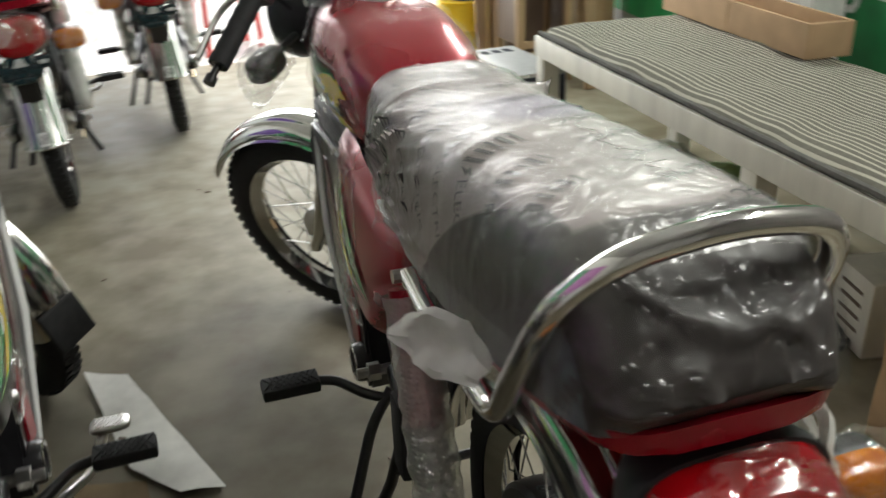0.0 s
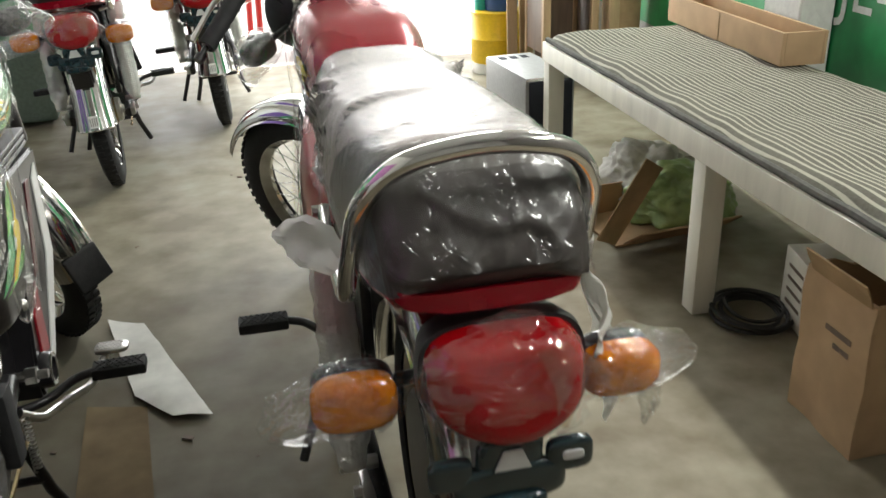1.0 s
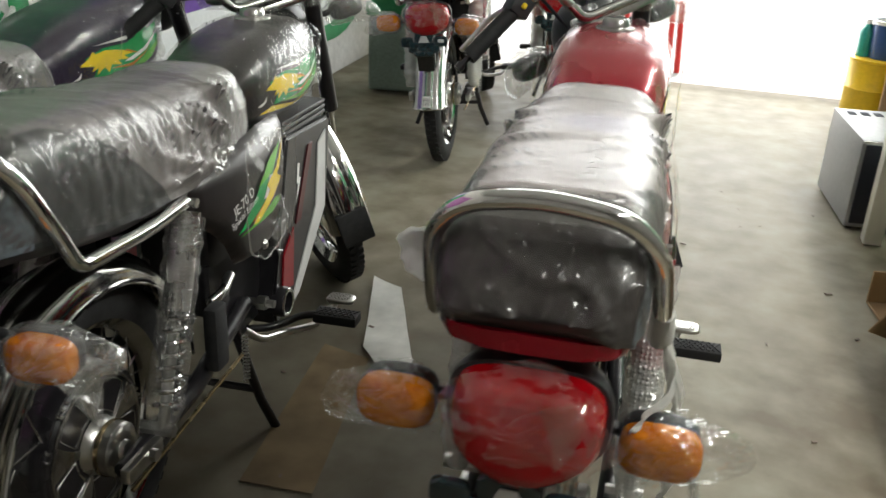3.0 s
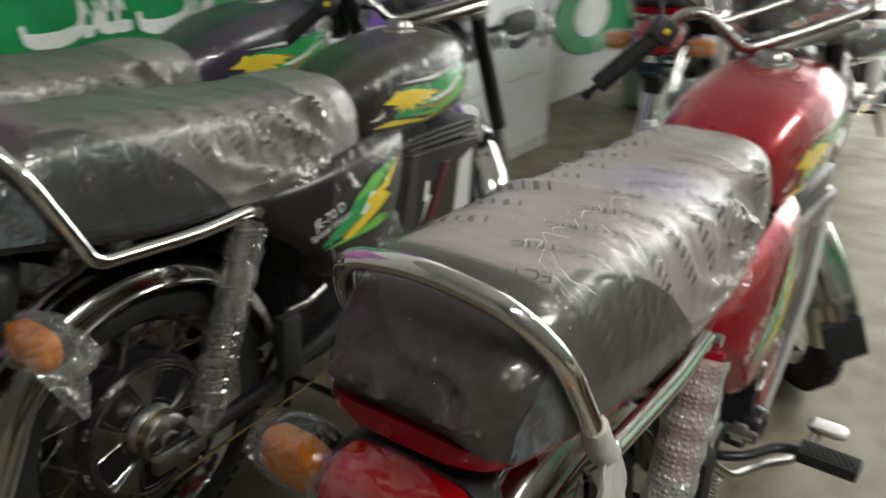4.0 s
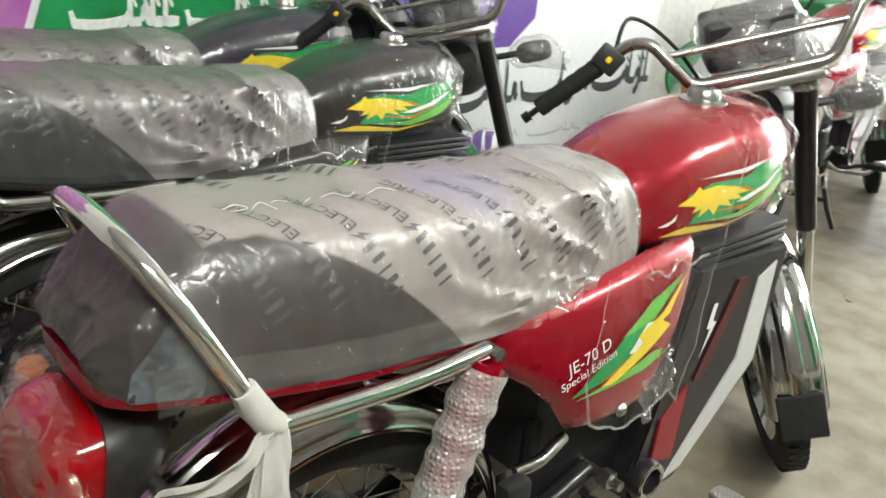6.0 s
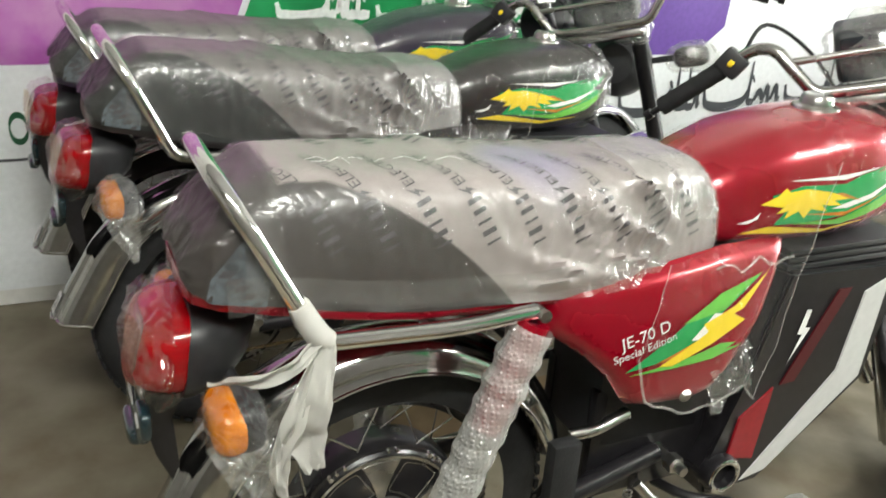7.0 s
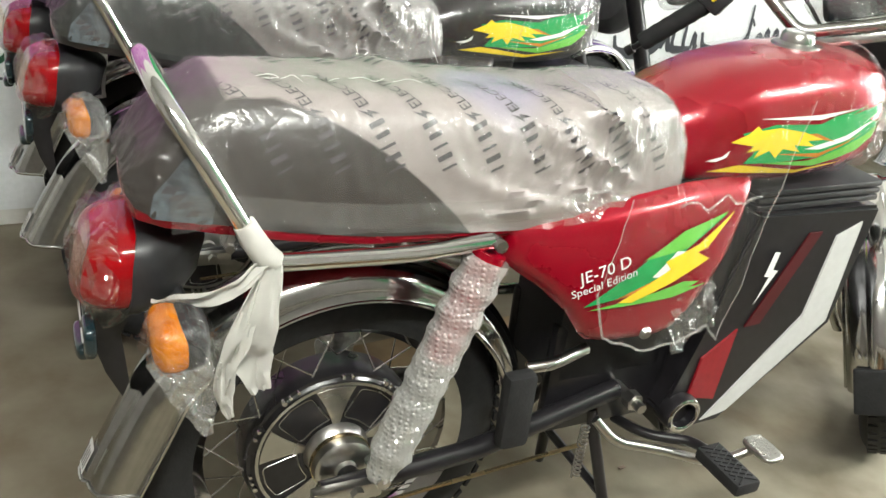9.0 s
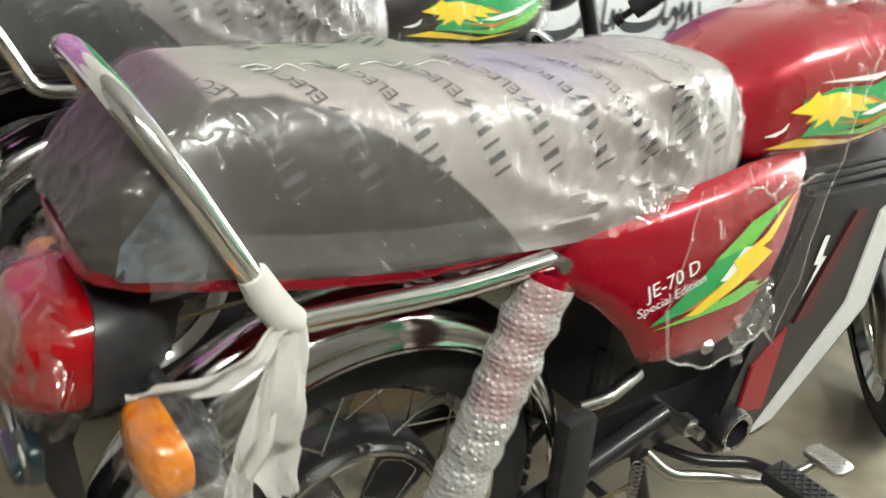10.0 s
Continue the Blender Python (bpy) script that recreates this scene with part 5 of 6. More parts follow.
BLUE_PLASTIC = material("blue_plastic", (0.02, 0.07, 0.24), 0.4, vary=0.1)
RED_PLASTIC = material("red_plastic", (0.62, 0.035, 0.03), 0.4, vary=0.1)
GREEN_PLASTIC = material("green_bin_plastic", (0.015, 0.20, 0.07), 0.45, vary=0.15)
SACK = material("woven_sack", (0.55, 0.54, 0.50), 0.5, grain=40, vary=0.15, bump=0.006, bump_scale=14)
GREEN_SHEET = material("green_plastic_sheet", (0.30, 0.42, 0.16), 0.3, grain=20, vary=0.25, bump=0.006, bump_scale=18, coat=0.3)
CABLE = material("black_cable", (0.02, 0.02, 0.02), 0.6)
TEAL = material("teal_paint", (0.02, 0.30, 0.26), 0.4)
YARD = material("pale_yard", (0.78, 0.77, 0.74), 0.8, grain=6, vary=0.12)


def structure(name, bm, mat_, label="", smooth=30.0, kind="structure", parent=None):
    ob = part(name, bm, mat_, parent, label, smooth)
    return tagged(ob, kind=kind)


# floor: shallow unevenness inside, one sheet out to the yard
rows = []
for i in range(81):
    y = -2.6 + 7.72 * i / 80
    rows.append([Vector((x, y, 0.0012 * noise.noise(Vector((x * 1.7, y * 1.7, 0))) - 0.0012)) for x in [-2.4 + 4.6 * k / 50 for k in range(51)]])
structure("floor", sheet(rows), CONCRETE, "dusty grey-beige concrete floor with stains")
structure("ground", box(-40, 40, 5.125, 80, -0.2, -0.02, 0), YARD, "bright pale yard outside the open shop front")

WALL = pose(-0.87, 0.11, 0, 0, 0, 94)
structure("wall_west", box(-3.2, 3.15, 0.0, 0.2, 0, 3.0, 0.002, 1, WALL), PLASTER, "whitewashed wall behind the banners")
structure("wall_west_far", box(3.155, 5.2, 0.35, 0.55, 0, 3.0, 0.002, 1, WALL), PLASTER, "whitewashed wall set back past the pier")
structure("wall_east", box(2.20, 2.40, -2.6, 5.1, 0, 3.0, 0.002, 1), DIM_WALL, "wall behind the bench")
structure("wall_south", box(-2.5, 2.40, -2.8, -2.605, 0, 3.0, 0.002, 1), DIM_WALL, "plain wall behind")
structure("wall_north", join(box(1.66, 2.195, 5.1, 5.3, 0, 2.6, 0.002, 1), box(-2.5, -1.05, 5.1, 5.3, 0, 2.6, 0.002, 1), box(-2.5, 2.40, 5.1, 5.3, 2.605, 3.0, 0.002, 1)), PLASTER, "shop front wall with a wide opening")
structure("ceiling", box(-2.6, 2.45, -2.8, 6.0, 3.005, 3.12, 0), CEILING, "plain pale ceiling")

TUBE = glow("tube_glow", (0.96, 0.98, 1.0), 14.0)
for y, watts in zip((0.45, 3.4), TUBE_W):
    lamp = thing("tube_light", pose(2.197, y, 2.55, 0, -90, 0), "white fluorescent tube on a steel batten high on the wall", "light", "tube lights")
    part("batten", box(-0.03, 0.03, -0.62, 0.62, 0.0, 0.045, 0.004), WHITE_DECAL, lamp)
    part("tube", tube([(0, -0.58, 0.068), (0, 0.58, 0.068)], 0.016, 12), TUBE, lamp)
    for end in (-0.6, 0.6):
        part("socket", box(-0.018, 0.018, end - 0.015, end + 0.015, 0.043, 0.088, 0.003), WHITE_DECAL, lamp)
    area("tube_lamp", (2.10, y, 2.55), (0.6, y, 0.6), 1.15, 0.06, watts, (0.965, 0.98, 0.905))


# ---- banners on the west wall ----
def on_wall(w):
    return lambda u, v, d=0.0: tuple(WALL @ Vector((u, -w - d, v)))


def strokes(lines, width, lift, mat_, parent, name="text_bar"):
    """Handwritten-looking bars: thick and thin strokes along short curves on the wall."""
    place = on_wall(lift)
    for pts in lines:
        path = smooth_path([(u, v, 0) for u, v in pts], 6)
        lo, hi = [], []
        for i, q in enumerate(path):
            d = (path[min(i + 1, len(path) - 1)] - path[max(i - 1, 0)]).normalized()
            nrm = Vector((-d.y, d.x, 0))
            w = width * (0.35 + 0.65 * abs(d.x)) * (0.6 + 0.4 * math.sin(math.pi * i / (len(path) - 1)))
            lo.append(Vector(place(*(q - nrm * w).xy)))
            hi.append(Vector(place(*(q + nrm * w).xy)))
        part(name, sheet([lo, hi]), mat_, parent, smooth=0)


def script_word(u, v, w, h, seed):
    """Bars in the manner of a cursive word: a long bowl, uprights and dots."""
    rnd = random.Random(seed)
    out = [[(u, v + h * 0.35), (u + w * 0.06, v + h * 0.02), (u + w * 0.30, v - h * 0.06), (u + w * 0.52, v + h * 0.06), (u + w * 0.60, v + h * 0.30)]]
    x = u + w * 0.60
    while x < u + w:
        t = rnd.random()
        step = w * rnd.uniform(0.08, 0.15)
        if t < 0.4:
            out.append([(x, v + h * 0.95), (x + w * 0.006, v + h * 0.5), (x + w * 0.012, v + h * 0.08), (x + step, v + h * 0.03)])
        elif t < 0.75:
            out.append([(x, v + h * 0.06), (x + step * 0.4, v + h * 0.36), (x + step * 0.7, v + h * 0.10), (x + step, v + h * 0.06)])
        else:
            out.append([(x, v + h * 0.06), (x + step * 0.5, v + h * 0.26), (x + step, v + h * 0.02), (x + step * 0.5, v - h * 0.22), (x, v - h * 0.24)])
        if rnd.random() < 0.6:
            out.append([(x + step * 0.3, v + h * 0.55), (x + step * 0.55, v + h * 0.58)])
        x += step
    return out


banner = tagged(structure("banner", box(-0.75, 1.70, -0.006, -0.002, 0.05, 1.9, 0, 1, WALL), FLEX_WHITE, "printed flex banner, purple and green over white, on the wall", kind=""), category="banner")


def banner_patch(poly, lift, mat_, parent, name):
    place = on_wall(lift)
    return part(name, patch(poly, lambda u, v: place(u, v), 0.4), mat_, parent, smooth=0)


banner_patch([(-0.75, 0.685), (0.10, 0.69), (0.42, 0.70), (0.62, 0.78), (0.70, 1.0), (0.78, 1.9), (-0.75, 1.9)], 0.0075, FLEX_PURPLE, banner, "purple_field")
banner_patch([(0.44, 0.66), (1.70, 0.62), (1.70, 1.9), (0.80, 1.9), (0.72, 1.0), (0.64, 0.78)], 0.0090, FLEX_GREEN, banner, "green_field")
for seed, (u, v, w, h) in enumerate([(0.745, 0.825, 0.25, 0.10), (1.05, 0.82, 0.25, 0.105), (1.36, 0.83, 0.24, 0.105), (0.80, 1.04, 0.4, 0.1)]):
    strokes(script_word(u, v, w, h, seed + 3), 0.019, 0.012, FLEX_TEXT, banner)
for k in range(4):
    ring = []
    for i in range(17):
        a = 2 * math.pi * i / 16
        ring.append((-0.03 + 0.075 * k + 0.022 * math.cos(a), 0.520 + 0.037 * math.sin(a)))
    strokes([ring[:9], ring[8:]], 0.009, 0.0085, FLEX_DARK_GREEN, banner, "numeral_bar")
strokes(script_word(-0.08, 0.435, 0.33, 0.04, 21), 0.004, 0.0085, FLEX_INK, banner)
notice = tagged(structure("banner", box(1.72, 3.14, -0.0065, -0.0025, 0.06, 1.9, 0, 1, WALL), FLEX_WHITE, "white flex banner with dark handwritten-style lines beside the pier", kind=""), category="banner")
banner_patch([(1.72, 0.70), (2.28, 0.70), (2.40, 0.80), (2.46, 1.9), (1.72, 1.9)], 0.0095, FLEX_VIOLET, notice, "violet_field")
for seed, (u, v, w, h) in enumerate([(1.98, 0.50, 0.34, 0.16), (2.36, 0.51, 0.36, 0.17), (2.76, 0.52, 0.34, 0.17)]):
    strokes(script_word(u, v, w, h, seed + 40), 0.019, 0.0095, FLEX_INK, notice)
for seed, (u, v) in enumerate([(2.05, 0.36), (2.42, 0.35), (2.76, 0.36)]):
    strokes(script_word(u, v, 0.30, 0.045, seed + 60), 0.005, 0.0095, GREY_STRIPE, notice)
oval = [(4.25 + 0.50 * math.cos(2 * math.pi * k / 28), 0.43 + 0.22 * math.sin(2 * math.pi * k / 28)) for k in range(28)]
sign = tagged(part("wall_sign", plate(oval, lambda u, v, w: tuple(WALL @ Vector((u, 0.347 - w, v))), 0.012, 0.003), FLEX_GREEN, None, "green oval sign board fixed to the whitewashed wall"), category="sign")
part("white_crescent", plate([(4.16 + 0.20 * math.cos(a), 0.43 + 0.12 * math.sin(a)) for a in [radians(q) for q in range(0, 360, 24)]], lambda u, v, w: tuple(WALL @ Vector((u, 0.334 - w, v))), 0.003, 0.0), FLEX_TEXT, sign)
banner_e = tagged(part("banner", box(2.19, 2.197, 1.9, 5.0, 0.30, 1.9, 0), FLEX_GREEN, None, "green flex banner with white lettering on the wall behind the bench"), category="banner")
part("banner_letters", letters("JE-", 0.26, lambda u, v: (2.187, 2.30 - u, 0.72 + v)), FLEX_TEXT, banner_e)
for y0, z0, ln in ((4.1, 0.62, 0.35), (3.65, 0.62, 0.30), (4.1, 0.74, 0.25), (4.3, 0.50, 0.4)):
    part("text_bar", box(2.183, 2.188, y0, y0 + ln, z0, z0 + 0.05, 0), FLEX_TEXT, banner_e)
structure("pier", box(2.06, 2.185, 2.45, 2.70, 0, 2.99, 0.006, 1), PLASTER, "grey plastered pier against the wall")

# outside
# added emissive sheet: overexposed daylight beyond the opening
backdrop = structure("backdrop", box(-30, 30, 24, 24.2, -1, 14, 0), glow("overexposed_glow", (1.0, 1.0, 1.0), 5.0), "glowing sheet for the blown-out distance outside")


# ---- motorcycles ----
RED_POSE = pose(0.602, 0.735, 0, 0, 0, 5.0)
BLACK_POSE = pose(-0.158, 0.595, 0.0, -2.2, 0, 6.6)
motorcycle(RED_POSE, RED_PAINT, 46, "new red electric motorcycle in clear film, parked on concrete", 2, "red")
motorcycle(BLACK_POSE, BLACK_PAINT, 44, "new black motorcycle with green flame stickers, in clear film", 1, "black", True, False, 0.048)
motorcycle(pose(-0.575, 0.55, 0, 0, 0, 4.5), BLUE_PAINT, 20, "dark violet motorcycle wedged close to the wall banner", 1, "violet", True, True)
motorcycle(pose(-0.38, 3.13, 0, 0, -4, 10), RED_PAINT, 25, "red motorcycle parked beyond, tail to the aisle", 0, "red", True, False)
motorcycle(pose(-0.02, 3.90, 0, 0, -4, 6), RED_PAINT, 20, "red motorcycle parked beside the bright shop front", 0, "red", True, False)


# ---- bench side ----
def stripe_cloth():
    m = material("striped_cotton", (0.125, 0.120, 0.098), 0.85, grain=120, vary=0.15, bump=0.003, bump_scale=40, spec=0.2)
    t = m.node_tree
    b = t.nodes["Principled BSDF"]
    base = b.inputs["Base Color"].links[0].from_socket
    co = t.nodes.new("ShaderNodeTexCoord")
    wave = t.nodes.new("ShaderNodeTexWave")
    wave.bands_direction = "X"
    wave.inputs["Scale"].default_value, wave.inputs["Distortion"].default_value = 17.0, 1.6
    wave.inputs["Detail"].default_value, wave.inputs["Detail Scale"].default_value = 1.0, 0.35
    t.links.new(co.outputs["Object"], wave.inputs["Vector"])
    rm = t.nodes.new("ShaderNodeMapRange")
    rm.inputs["From Min"].default_value, rm.inputs["From Max"].default_value = 0.64, 0.86
    t.links.new(wave.outputs["Fac"], rm.inputs[0])
    mix = t.nodes.new("ShaderNodeMix")
    mix.data_type = "RGBA"
    mix.inputs[7].default_value = (0.36, 0.345, 0.285, 1)
    t.links.new(rm.outputs[0], mix.inputs[0])
    t.links.new(base, mix.inputs[6])
    t.links.new(mix.outputs[2], b.inputs["Base Color"])
    return m


STRIPES = stripe_cloth()
BENCH = pose(1.452, 0.70, 0, 0, 0, 4.0)
bench = thing("bench", BENCH, "long low cream-painted wooden bench along the wall", "bench")
part("front_rail", box(0.0, 0.035, 0, 2.22, 0.425, 0.495, 0.004), BENCH_PAINT, bench)
part("back_rail", box(0.585, 0.62, 0, 2.22, 0.425, 0.495, 0.004), BENCH_PAINT, bench)
for y in (0.0, 2.185):
    part("end_rail", box(0.036, 0.584, y, y + 0.035, 0.425, 0.494, 0.004), BENCH_PAINT, bench)
part("bench_top", box(0.036, 0.584, 0.036, 2.184, 0.472, 0.492, 0.002), BENCH_PAINT, bench)
for y in (0.02, 0.925, 2.145):
    for x in (0.003, 0.555):
        part("leg", box(x, x + 0.062, y, y + 0.062, 0, 0.4245, 0.004), BENCH_PAINT, bench)
rows = []
for i in range(90):
    y = 0.02 + 2.18 * i / 89
    row = []
    for k in range(40):
        u = k / 39
        x = 0.012 + 0.60 * u
        edge = min(u, 1 - u, i / 89 * 4, (89 - i) / 89 * 4)
        z = 0.497 + 0.034 * min(1, edge * 14) ** 0.5
        z += 0.010 * noise.noise(Vector((x * 5, y * 3.4, 0))) * min(1, edge * 9) + 0.006 * noise.noise(Vector((x * 16, y * 9, 4))) * min(1, edge * 9)
        row.append(Vector((x + 0.016 * noise.noise(Vector((y * 4.2, u * 2.0, 9))), y + 0.014 * noise.noise(Vector((x * 6, y * 4, 2))), z)))
    rows.append(row)
mattress = thing("mattress", BENCH, "thin rumpled cotton mattress with pale stripes on the bench", "mattress")
mt = sheet(rows)
part("ticking", mt, STRIPES, mattress, "dark cotton with pale stripes", 60)
part("hem", tube(smooth_path([(0.014 + 0.006 * noise.noise(Vector((k * 0.7, 0, 0))), 0.02 + 2.18 * k / 30, 0.504 + 0.003 * noise.noise(Vector((k, 3, 0)))) for k in range(31)], 3), 0.010, 8), material("dark_hem", (0.09, 0.088, 0.078), 0.85, vary=0.2), mattress)

box_long = thing("carton", BENCH @ pose(0.48, 1.40, 0.532, 0, 0, -3), "long low cardboard carton resting on the mattress", "carton", "cartons")
part("carton_wall", box(0.0, 0.012, 0, 0.86, 0, 0.10, 0.002), CARD_LIGHT, box_long)
part("carton_wall", box(0.135, 0.147, 0, 0.86, 0, 0.10, 0.002), CARD_LIGHT, box_long)
for y in (0.0, 0.848):
    part("carton_wall", box(0.0125, 0.1345, y, y + 0.012, 0, 0.10, 0.002), CARD_LIGHT, box_long)
part("carton_floor", box(0.0125, 0.1345, 0.0125, 0.8475, 0.0, 0.006, 0), CARD_LIGHT, box_long)
part("carton_seam", box(-0.002, -0.0005, 0.42, 0.426, 0.002, 0.098, 0), CARD, box_long)

tall = thing("carton", pose(1.455, 0.985, 0, 0, 0, 4), "tall worn brown cardboard carton with torn top under the bench", "carton", "cartons")
for x0, x1, y0, y1 in ((0, 0.008, 0, 0.22), (0.30, 0.308, 0, 0.22), (0.0085, 0.2995, 0, 0.008), (0.0085, 0.2995, 0.212, 0.22)):
    bm = box(x0, x1, y0, y1, 0, 0.345, 0.0)
    bmesh.ops.subdivide_edges(bm, edges=bm.edges[:], cuts=5, use_grid_fill=True)
    for v in bm.verts:
        v.co += Vector((0.010 * noise.noise(v.co * 9), 0.010 * noise.noise(v.co * 9 + Vector((5, 0, 0))), 0.02 * noise.noise(v.co * 14) * (v.co.z > 0.33)))
    part("carton_wall", bm, CARD_LIGHT, tall)
for k, (a, b) in enumerate((((0.0, 0.01, 0.345), (-0.03, 0.0, 0.40)), ((0.1, 0.21, 0.345), (0.1, 0.26, 0.385)))):
    d = Vector(b) - Vector(a)
    across = Vector((0, 0.19, 0)) if k == 0 else Vector((0.18, 0, 0))
    part("carton_flap", sheet([[Vector(a) + across * u + d * s + Vector((0, 0, 0.012 * noise.noise(Vector((u * 4, s * 4, k))))) for u in (0, 0.25, 0.5, 0.75, 1)] for s in (0, 0.33, 0.66, 1)], 0.004), CARD, tall)
for k, (z, ln) in enumerate(((0.24, 0.08), (0.21, 0.05))):
    part("text_bar", box(-0.0045, -0.003, 0.05, 0.05 + ln, z, z + 0.012, 0), DARK_WOOD, tall)

unit = thing("power_box", pose(1.60, 1.44, 0, 0, 0, -8), "small cream metal power box with vent slots on the floor", "power box")
part("case", box(0, 0.13, 0, 0.16, 0.004, 0.20, 0.006), BENCH_PAINT, unit)
for k in range(4):
    part("vent_slot", box(-0.0015, 0.001, 0.035, 0.125, 0.055 + 0.033 * k, 0.064 + 0.033 * k, 0), DARK_WOOD, unit)
coil = []
for k in range(150):
    a = k * 0.23
    coil.append(Vector((1.535 + (0.085 + 0.02 * math.sin(k * 0.09)) * math.cos(a), 1.575 + (0.10 + 0.02 * math.cos(k * 0.07)) * math.sin(a), 0.006 + 0.0002 * k + 0.004 * noise.noise(Vector((k * 0.2, 0, 0))) + 0.004)))
tagged(part("cable_coil", tube(coil, 0.0055, 6), CABLE, None, "coil of black cable lying on the concrete floor"), category="cable")

tray = thing("carton", pose(1.33, 2.08, 0, 0, 0, 12), "flattened open cardboard carton on the floor under the bench", "carton", "cartons")
part("carton_floor", box(0, 0.40, 0, 0.26, 0.002, 0.010, 0.002), CARD_LIGHT, tray)
part("carton_flap", box(-0.004, 0.0, -0.17, 0.0, 0, 0.28, 0.001, 1, pose(0.0, 0.0, 0.012, -28, 18, -62)), CARD, tray)
part("carton_wall", box(0, 0.40, 0.262, 0.270, 0.002, 0.11, 0.002), CARD, tray)
part("carton_flap", box(0, 0.36, 0.0, 0.008, 0.0, 0.13, 0.002, 1, pose(0.02, -0.012, 0.012, 55, 0, 0)), CARD_LIGHT, tray)


def lump(name, place, size, mat_, seed, label, category):
    """A slumped soft bundle that rests on the floor."""
    bm = bmesh.new()
    bmesh.ops.create_icosphere(bm, subdivisions=5, radius=1)
    for v in bm.verts:
        n = noise.noise(v.co * 1.6 + Vector((seed, 0, 0))) * 0.30 + abs(noise.noise(v.co * 4 + Vector((0, seed, 0)))) * 0.22 + noise.noise(v.co * 11) * 0.04
        d = v.co * (0.92 + n)
        v.co = Vector((d.x * size[0], d.y * size[1], max(-0.55, d.z) * size[2] + 0.55 * size[2])) + Vector(place)
    return tagged(part(name, bm, mat_, None, label, 80), category=category)


lump("sack", (1.56, 2.47, 0.0), (0.15, 0.15, 0.15), SACK, 2.0, "crumpled pale woven sack slumped under the bench", "sack")
lump("plastic_sheet", (1.62, 2.27, 0.012), (0.19, 0.13, 0.12), GREEN_SHEET, 6.0, "bundle of striped green plastic sheet on the carton", "plastic sheet")

cab = thing("loudspeaker", pose(1.315, 3.20, 0, 0, 0, 9), "grey boxed loudspeaker with black cloth front on the floor", "loudspeaker")
part("cabinet", box(-0.105, 0.105, -0.22, 0.24, 0.012, 0.342, 0.006), GREY_METAL, cab)
part("cloth_front", box(-0.092, 0.092, -0.232, -0.221, 0.03, 0.328, 0.004), DARK_CLOTH, cab, "black cloth front")
part("top_edge", box(-0.103, 0.103, -0.226, -0.222, 0.330, 0.340, 0), STEEL, cab)
for k in range(3):
    part("top_slot", box(-0.07 + 0.05 * k, -0.04 + 0.05 * k, 0.14, 0.19, 0.3425, 0.344, 0), DARK_CLOTH, cab)
for x in (-0.08, 0.08):
    for y in (-0.19, 0.21):
        part("foot", tube([(x, y, 0), (x, y, 0.013)], 0.014, 10), RUBBER, cab)

drum = thing("drum", pose(1.46, 4.62, 0), "yellow plastic drum with a white base by the doorway", "drum")
part("drum_body", lathe([(0.0, 0.06), (0.138, 0.06), (0.143, 0.07), (0.143, 0.19), (0.147, 0.195), (0.143, 0.20), (0.145, 0.33), (0.15, 0.335), (0.15, 0.345), (0.136, 0.345), (0.0, 0.34)], 32, False, pose(0, 0, 0, 0, -90, 0)), YELLOW_PLASTIC, drum)
part("drum_base", lathe([(0.0, 0.0), (0.136, 0.0), (0.140, 0.01), (0.140, 0.0595), (0.0, 0.0595)], 32, False, pose(0, 0, 0, 0, -90, 0)), WHITE_DECAL, drum)
pail = thing("bucket", pose(1.49, 4.62, 0.346), "dark blue plastic bucket with a pale rim standing on the drum", "bucket")
part("bucket_body", lathe([(0.0, 0.0), (0.092, 0.0), (0.10, 0.17), (0.0, 0.17)], 28, False, pose(0, 0, 0, 0, -90, 0)), BLUE_PLASTIC, pail)
part("bucket_rim", lathe([(0.095, 0.168), (0.106, 0.170), (0.106, 0.188), (0.095, 0.188)], 28, True, pose(0, 0, 0, 0, -90, 0)), WHITE_DECAL, pail)
jar = thing("bottle", pose(1.375, 4.64, 0.346), "pale teal plastic bottle on the yellow drum", "bottle")
part("bottle_body", lathe([(0.0, 0.0), (0.035, 0.0), (0.037, 0.12), (0.014, 0.16), (0.0, 0.16)], 20, False, pose(0, 0, 0, 0, -90, 0)), TEAL, jar)
part("bottle_cap", lathe([(0.0, 0.185), (0.015, 0.185), (0.015, 0.1605), (0.0, 0.1605)], 16, False, pose(0, 0, 0, 0, -90, 0)), WHITE_DECAL, jar)

stand = thing("wooden_stand", pose(1.72, 4.18, 0, 0, 0, 6), "rough wooden stand with pale posts and a dark inside", "stand")
for x in (-0.15, 0.11):
    for y in (-0.14, 0.12):
        part("post", box(x, x + 0.04, y, y + 0.03, 0, 0.640, 0.003), RAW_WOOD, stand)
part("stand_top", box(-0.16, 0.16, -0.15, 0.16, 0.6405, 0.662, 0.003), RAW_WOOD, stand)
part("back_board", box(-0.105, 0.105, 0.10, 0.112, 0.10, 0.63, 0.002), DARK_WOOD, stand)
part("side_board", box(-0.148, -0.136, -0.105, 0.115, 0.2, 0.60, 0.002), DARK_WOOD, stand)
part("side_board", box(0.136, 0.148, -0.105, 0.115, 0.2, 0.60, 0.002), DARK_WOOD, stand)
part("stretcher", box(-0.108, 0.108, -0.136, -0.116, 0.18, 0.215, 0.003), RAW_WOOD, stand)
basin = thing("basin", pose(1.72, 4.18, 0.663), "red plastic basin turned on the wooden stand", "basin")
part("basin_body", lathe([(0.0, 0.0), (0.11, 0.0), (0.145, 0.10), (0.152, 0.105), (0.148, 0.11), (0.138, 0.10), (0.105, 0.012), (0.0, 0.012)], 28, False, pose(0, 0, 0, 0, -90, 0)), RED_PLASTIC, basin)
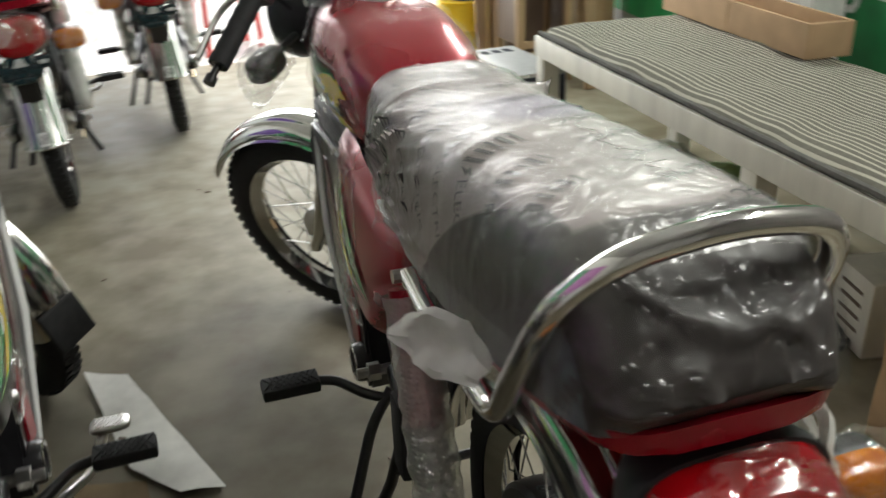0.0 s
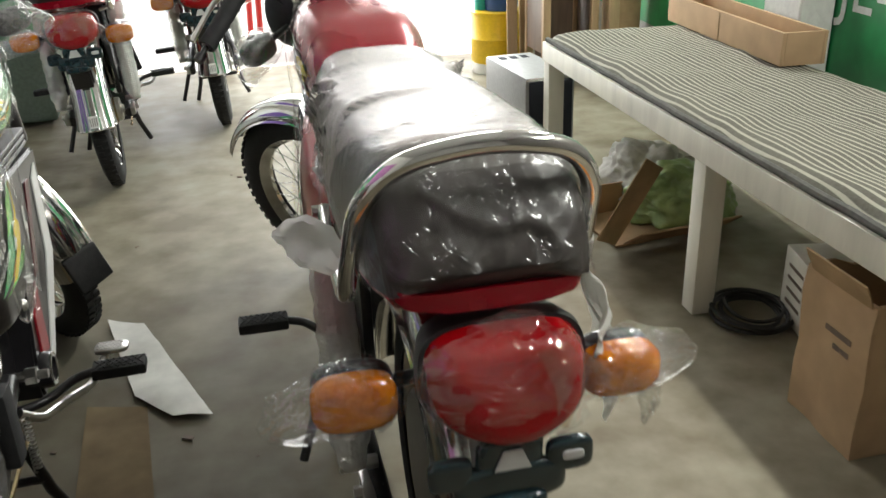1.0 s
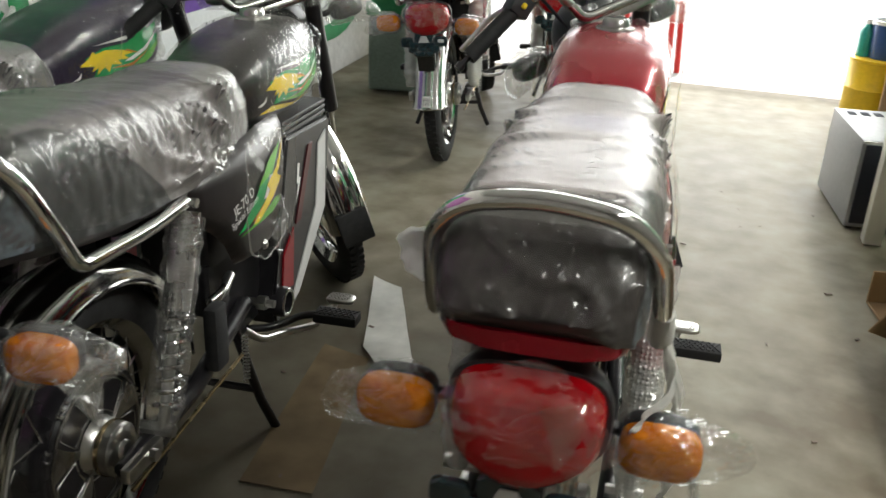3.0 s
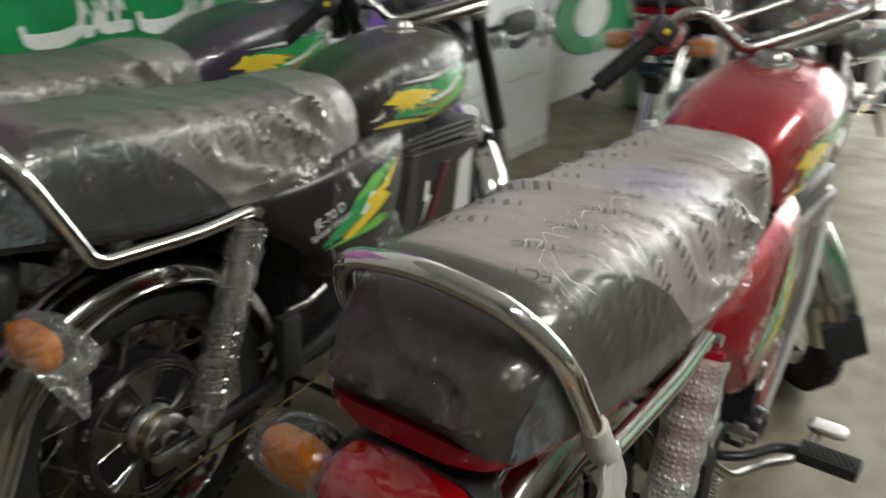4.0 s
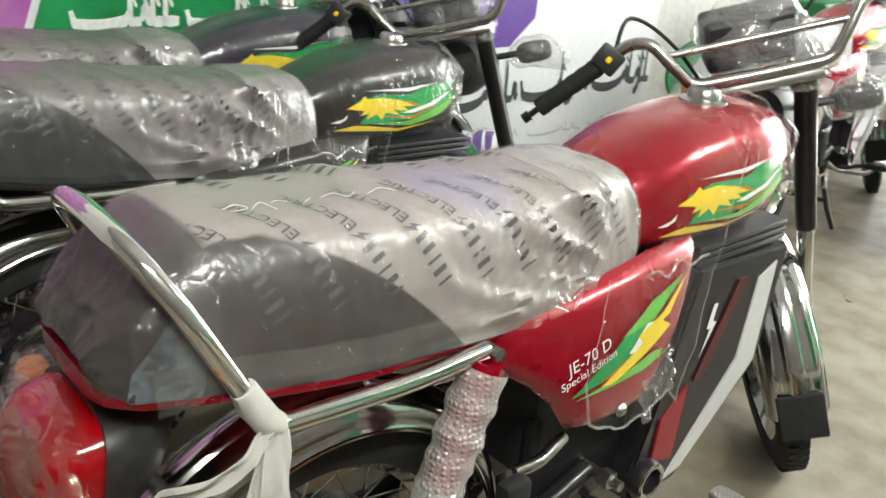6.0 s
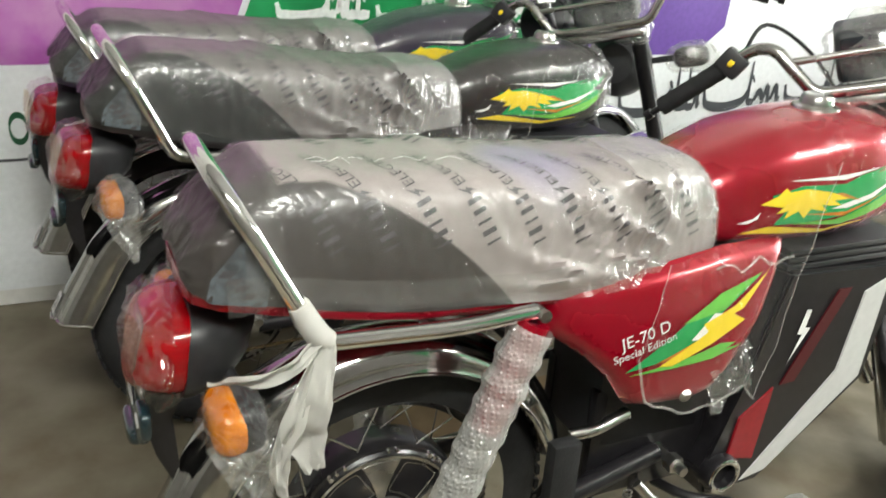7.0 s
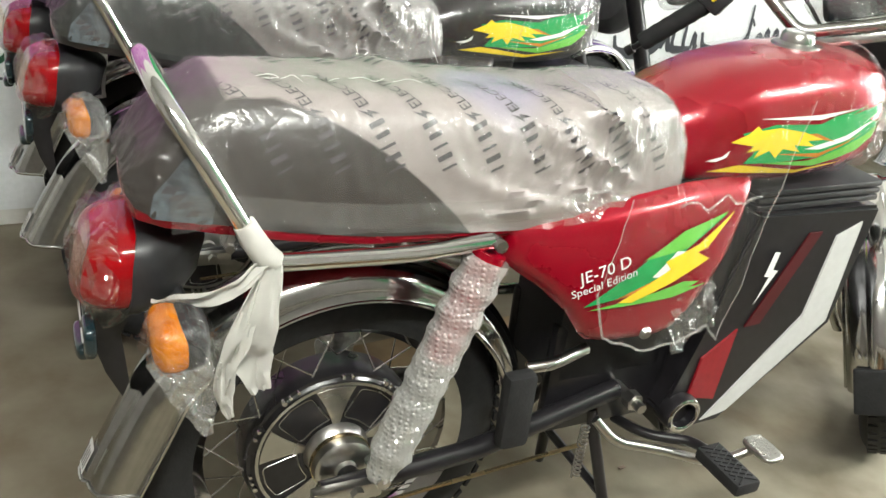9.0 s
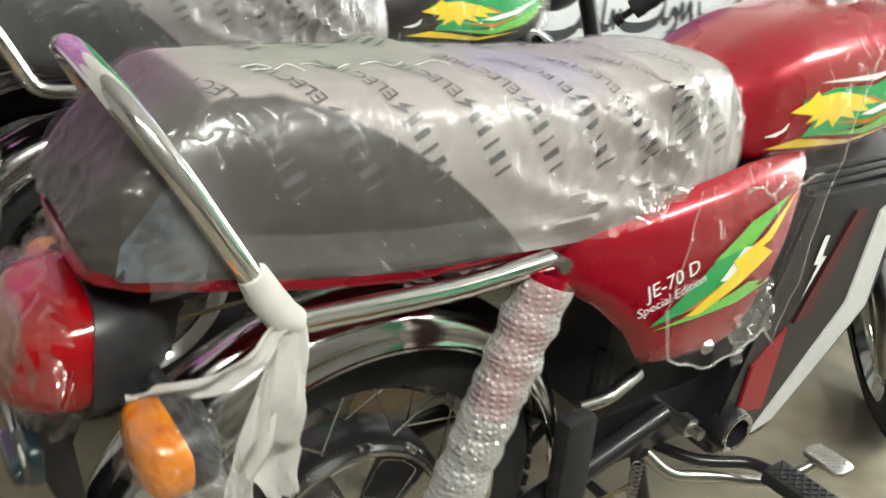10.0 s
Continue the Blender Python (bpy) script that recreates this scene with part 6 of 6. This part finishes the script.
for k, (x, y, lean, h) in enumerate(((1.50, 4.36, 3, 0.80), (1.58, 4.40, 4, 0.78), (1.90, 3.86, 2, 0.60))):
    tagged(part("plank", box(-0.028, 0.028, -0.012, 0.012, 0.0, h, 0.003, 1, pose(x, y, 0.002, -lean, 0, 5 * k)), RAW_WOOD, None, "pale rough plank standing on end by the stand"), category="plank", group="planks")
roll = thing("cardboard_drum", pose(2.05, 4.20, 0), "brown cardboard drum with a dark open mouth by the wall", "drum")
part("drum_shell", lathe([(0.0, 0.0), (0.10, 0.0), (0.10, 0.585), (0.094, 0.585), (0.094, 0.3), (0.0, 0.3)], 28, False, pose(0, 0, 0, 0, -90, 0)), CARD, roll)
part("drum_hoop", lathe([(0.0995, 0.555), (0.104, 0.557), (0.104, 0.578), (0.0995, 0.580)], 28, True, pose(0, 0, 0, 0, -90, 0)), CARD_LIGHT, roll)

bin_ = thing("bin", pose(-1.02, 4.20, 0, 0, 0, 10), "tall dark green plastic bin beside the wall", "bin")
part("bin_body", box(-0.15, 0.15, -0.15, 0.15, 0.02, 0.42, 0.02, 3), material("grey_green_plastic", (0.20, 0.26, 0.22), 0.5, vary=0.15), bin_, "faded grey-green lower bin")
part("bin_top", box(-0.16, 0.16, -0.16, 0.16, 0.421, 0.86, 0.02, 3), GREEN_PLASTIC, bin_, "dark green upper bin")
for x in (-0.1, 0.1):
    part("foot", tube([(x, 0, 0), (x, 0, 0.021)], 0.03, 12), RUBBER, bin_)

stool = thing("stool", pose(0.2, 5.6, -0.02, 0, 0, 15), "red plastic stool outside in the bright yard", "stool")
part("stool_seat", box(-0.17, 0.17, -0.17, 0.17, 0.43, 0.455, 0.012, 2), RED_PLASTIC, stool)
for x in (-1, 1):
    for y in (-1, 1):
        part("leg", tube([(x * 0.145, y * 0.145, 0.4295), (x * 0.165, y * 0.165, 0.0)], 0.02, 8), RED_PLASTIC, stool)


# ---- floor litter ----
def litter(name, poly, z, mat_, label, category, curl=0.01):
    bm = patch(poly, lambda u, v: (u, v, 0), 0.04)
    for v in bm.verts:
        v.co.z = z + curl * max(0.0, noise.noise(v.co * 7 + Vector((3, 1, 0))) + 0.15)
    bmesh.ops.recalc_face_normals(bm, faces=bm.faces)
    bmesh.ops.solidify(bm, geom=bm.faces[:], thickness=-0.0008)
    return tagged(part(name, bm, mat_, None, label, 60), category=category)


litter("paper_scrap", [(-0.181, 1.898), (-0.081, 1.877), (0.151, 1.392), (0.063, 1.396), (-0.04, 1.50)], 0.002, PAPER, "large torn white paper lying on the floor between motorcycles", "paper", 0.02)
litter("cardboard_sheet", [(-0.147, 1.486), (-0.006, 1.459), (0.10, 0.93), (-0.06, 0.91)], 0.0015, TRODDEN_CARD, "flat brown cardboard sheet on the floor", "cardboard", 0.004)
rnd = random.Random(5)
for k in range(26):
    x, y = rnd.uniform(-0.2, 1.25), rnd.uniform(0.8, 3.2)
    s = rnd.uniform(0.004, 0.012)
    tagged(part("crumb", box(-s, s, -s * 0.5, s * 0.5, 0, s * 0.35, s * 0.1, 1, pose(x, y, 0.0006, 0, 0, rnd.uniform(0, 180))), DARK_WOOD, None, "small dark crumb of dirt on the floor"), category="dirt", group="floor crumbs")
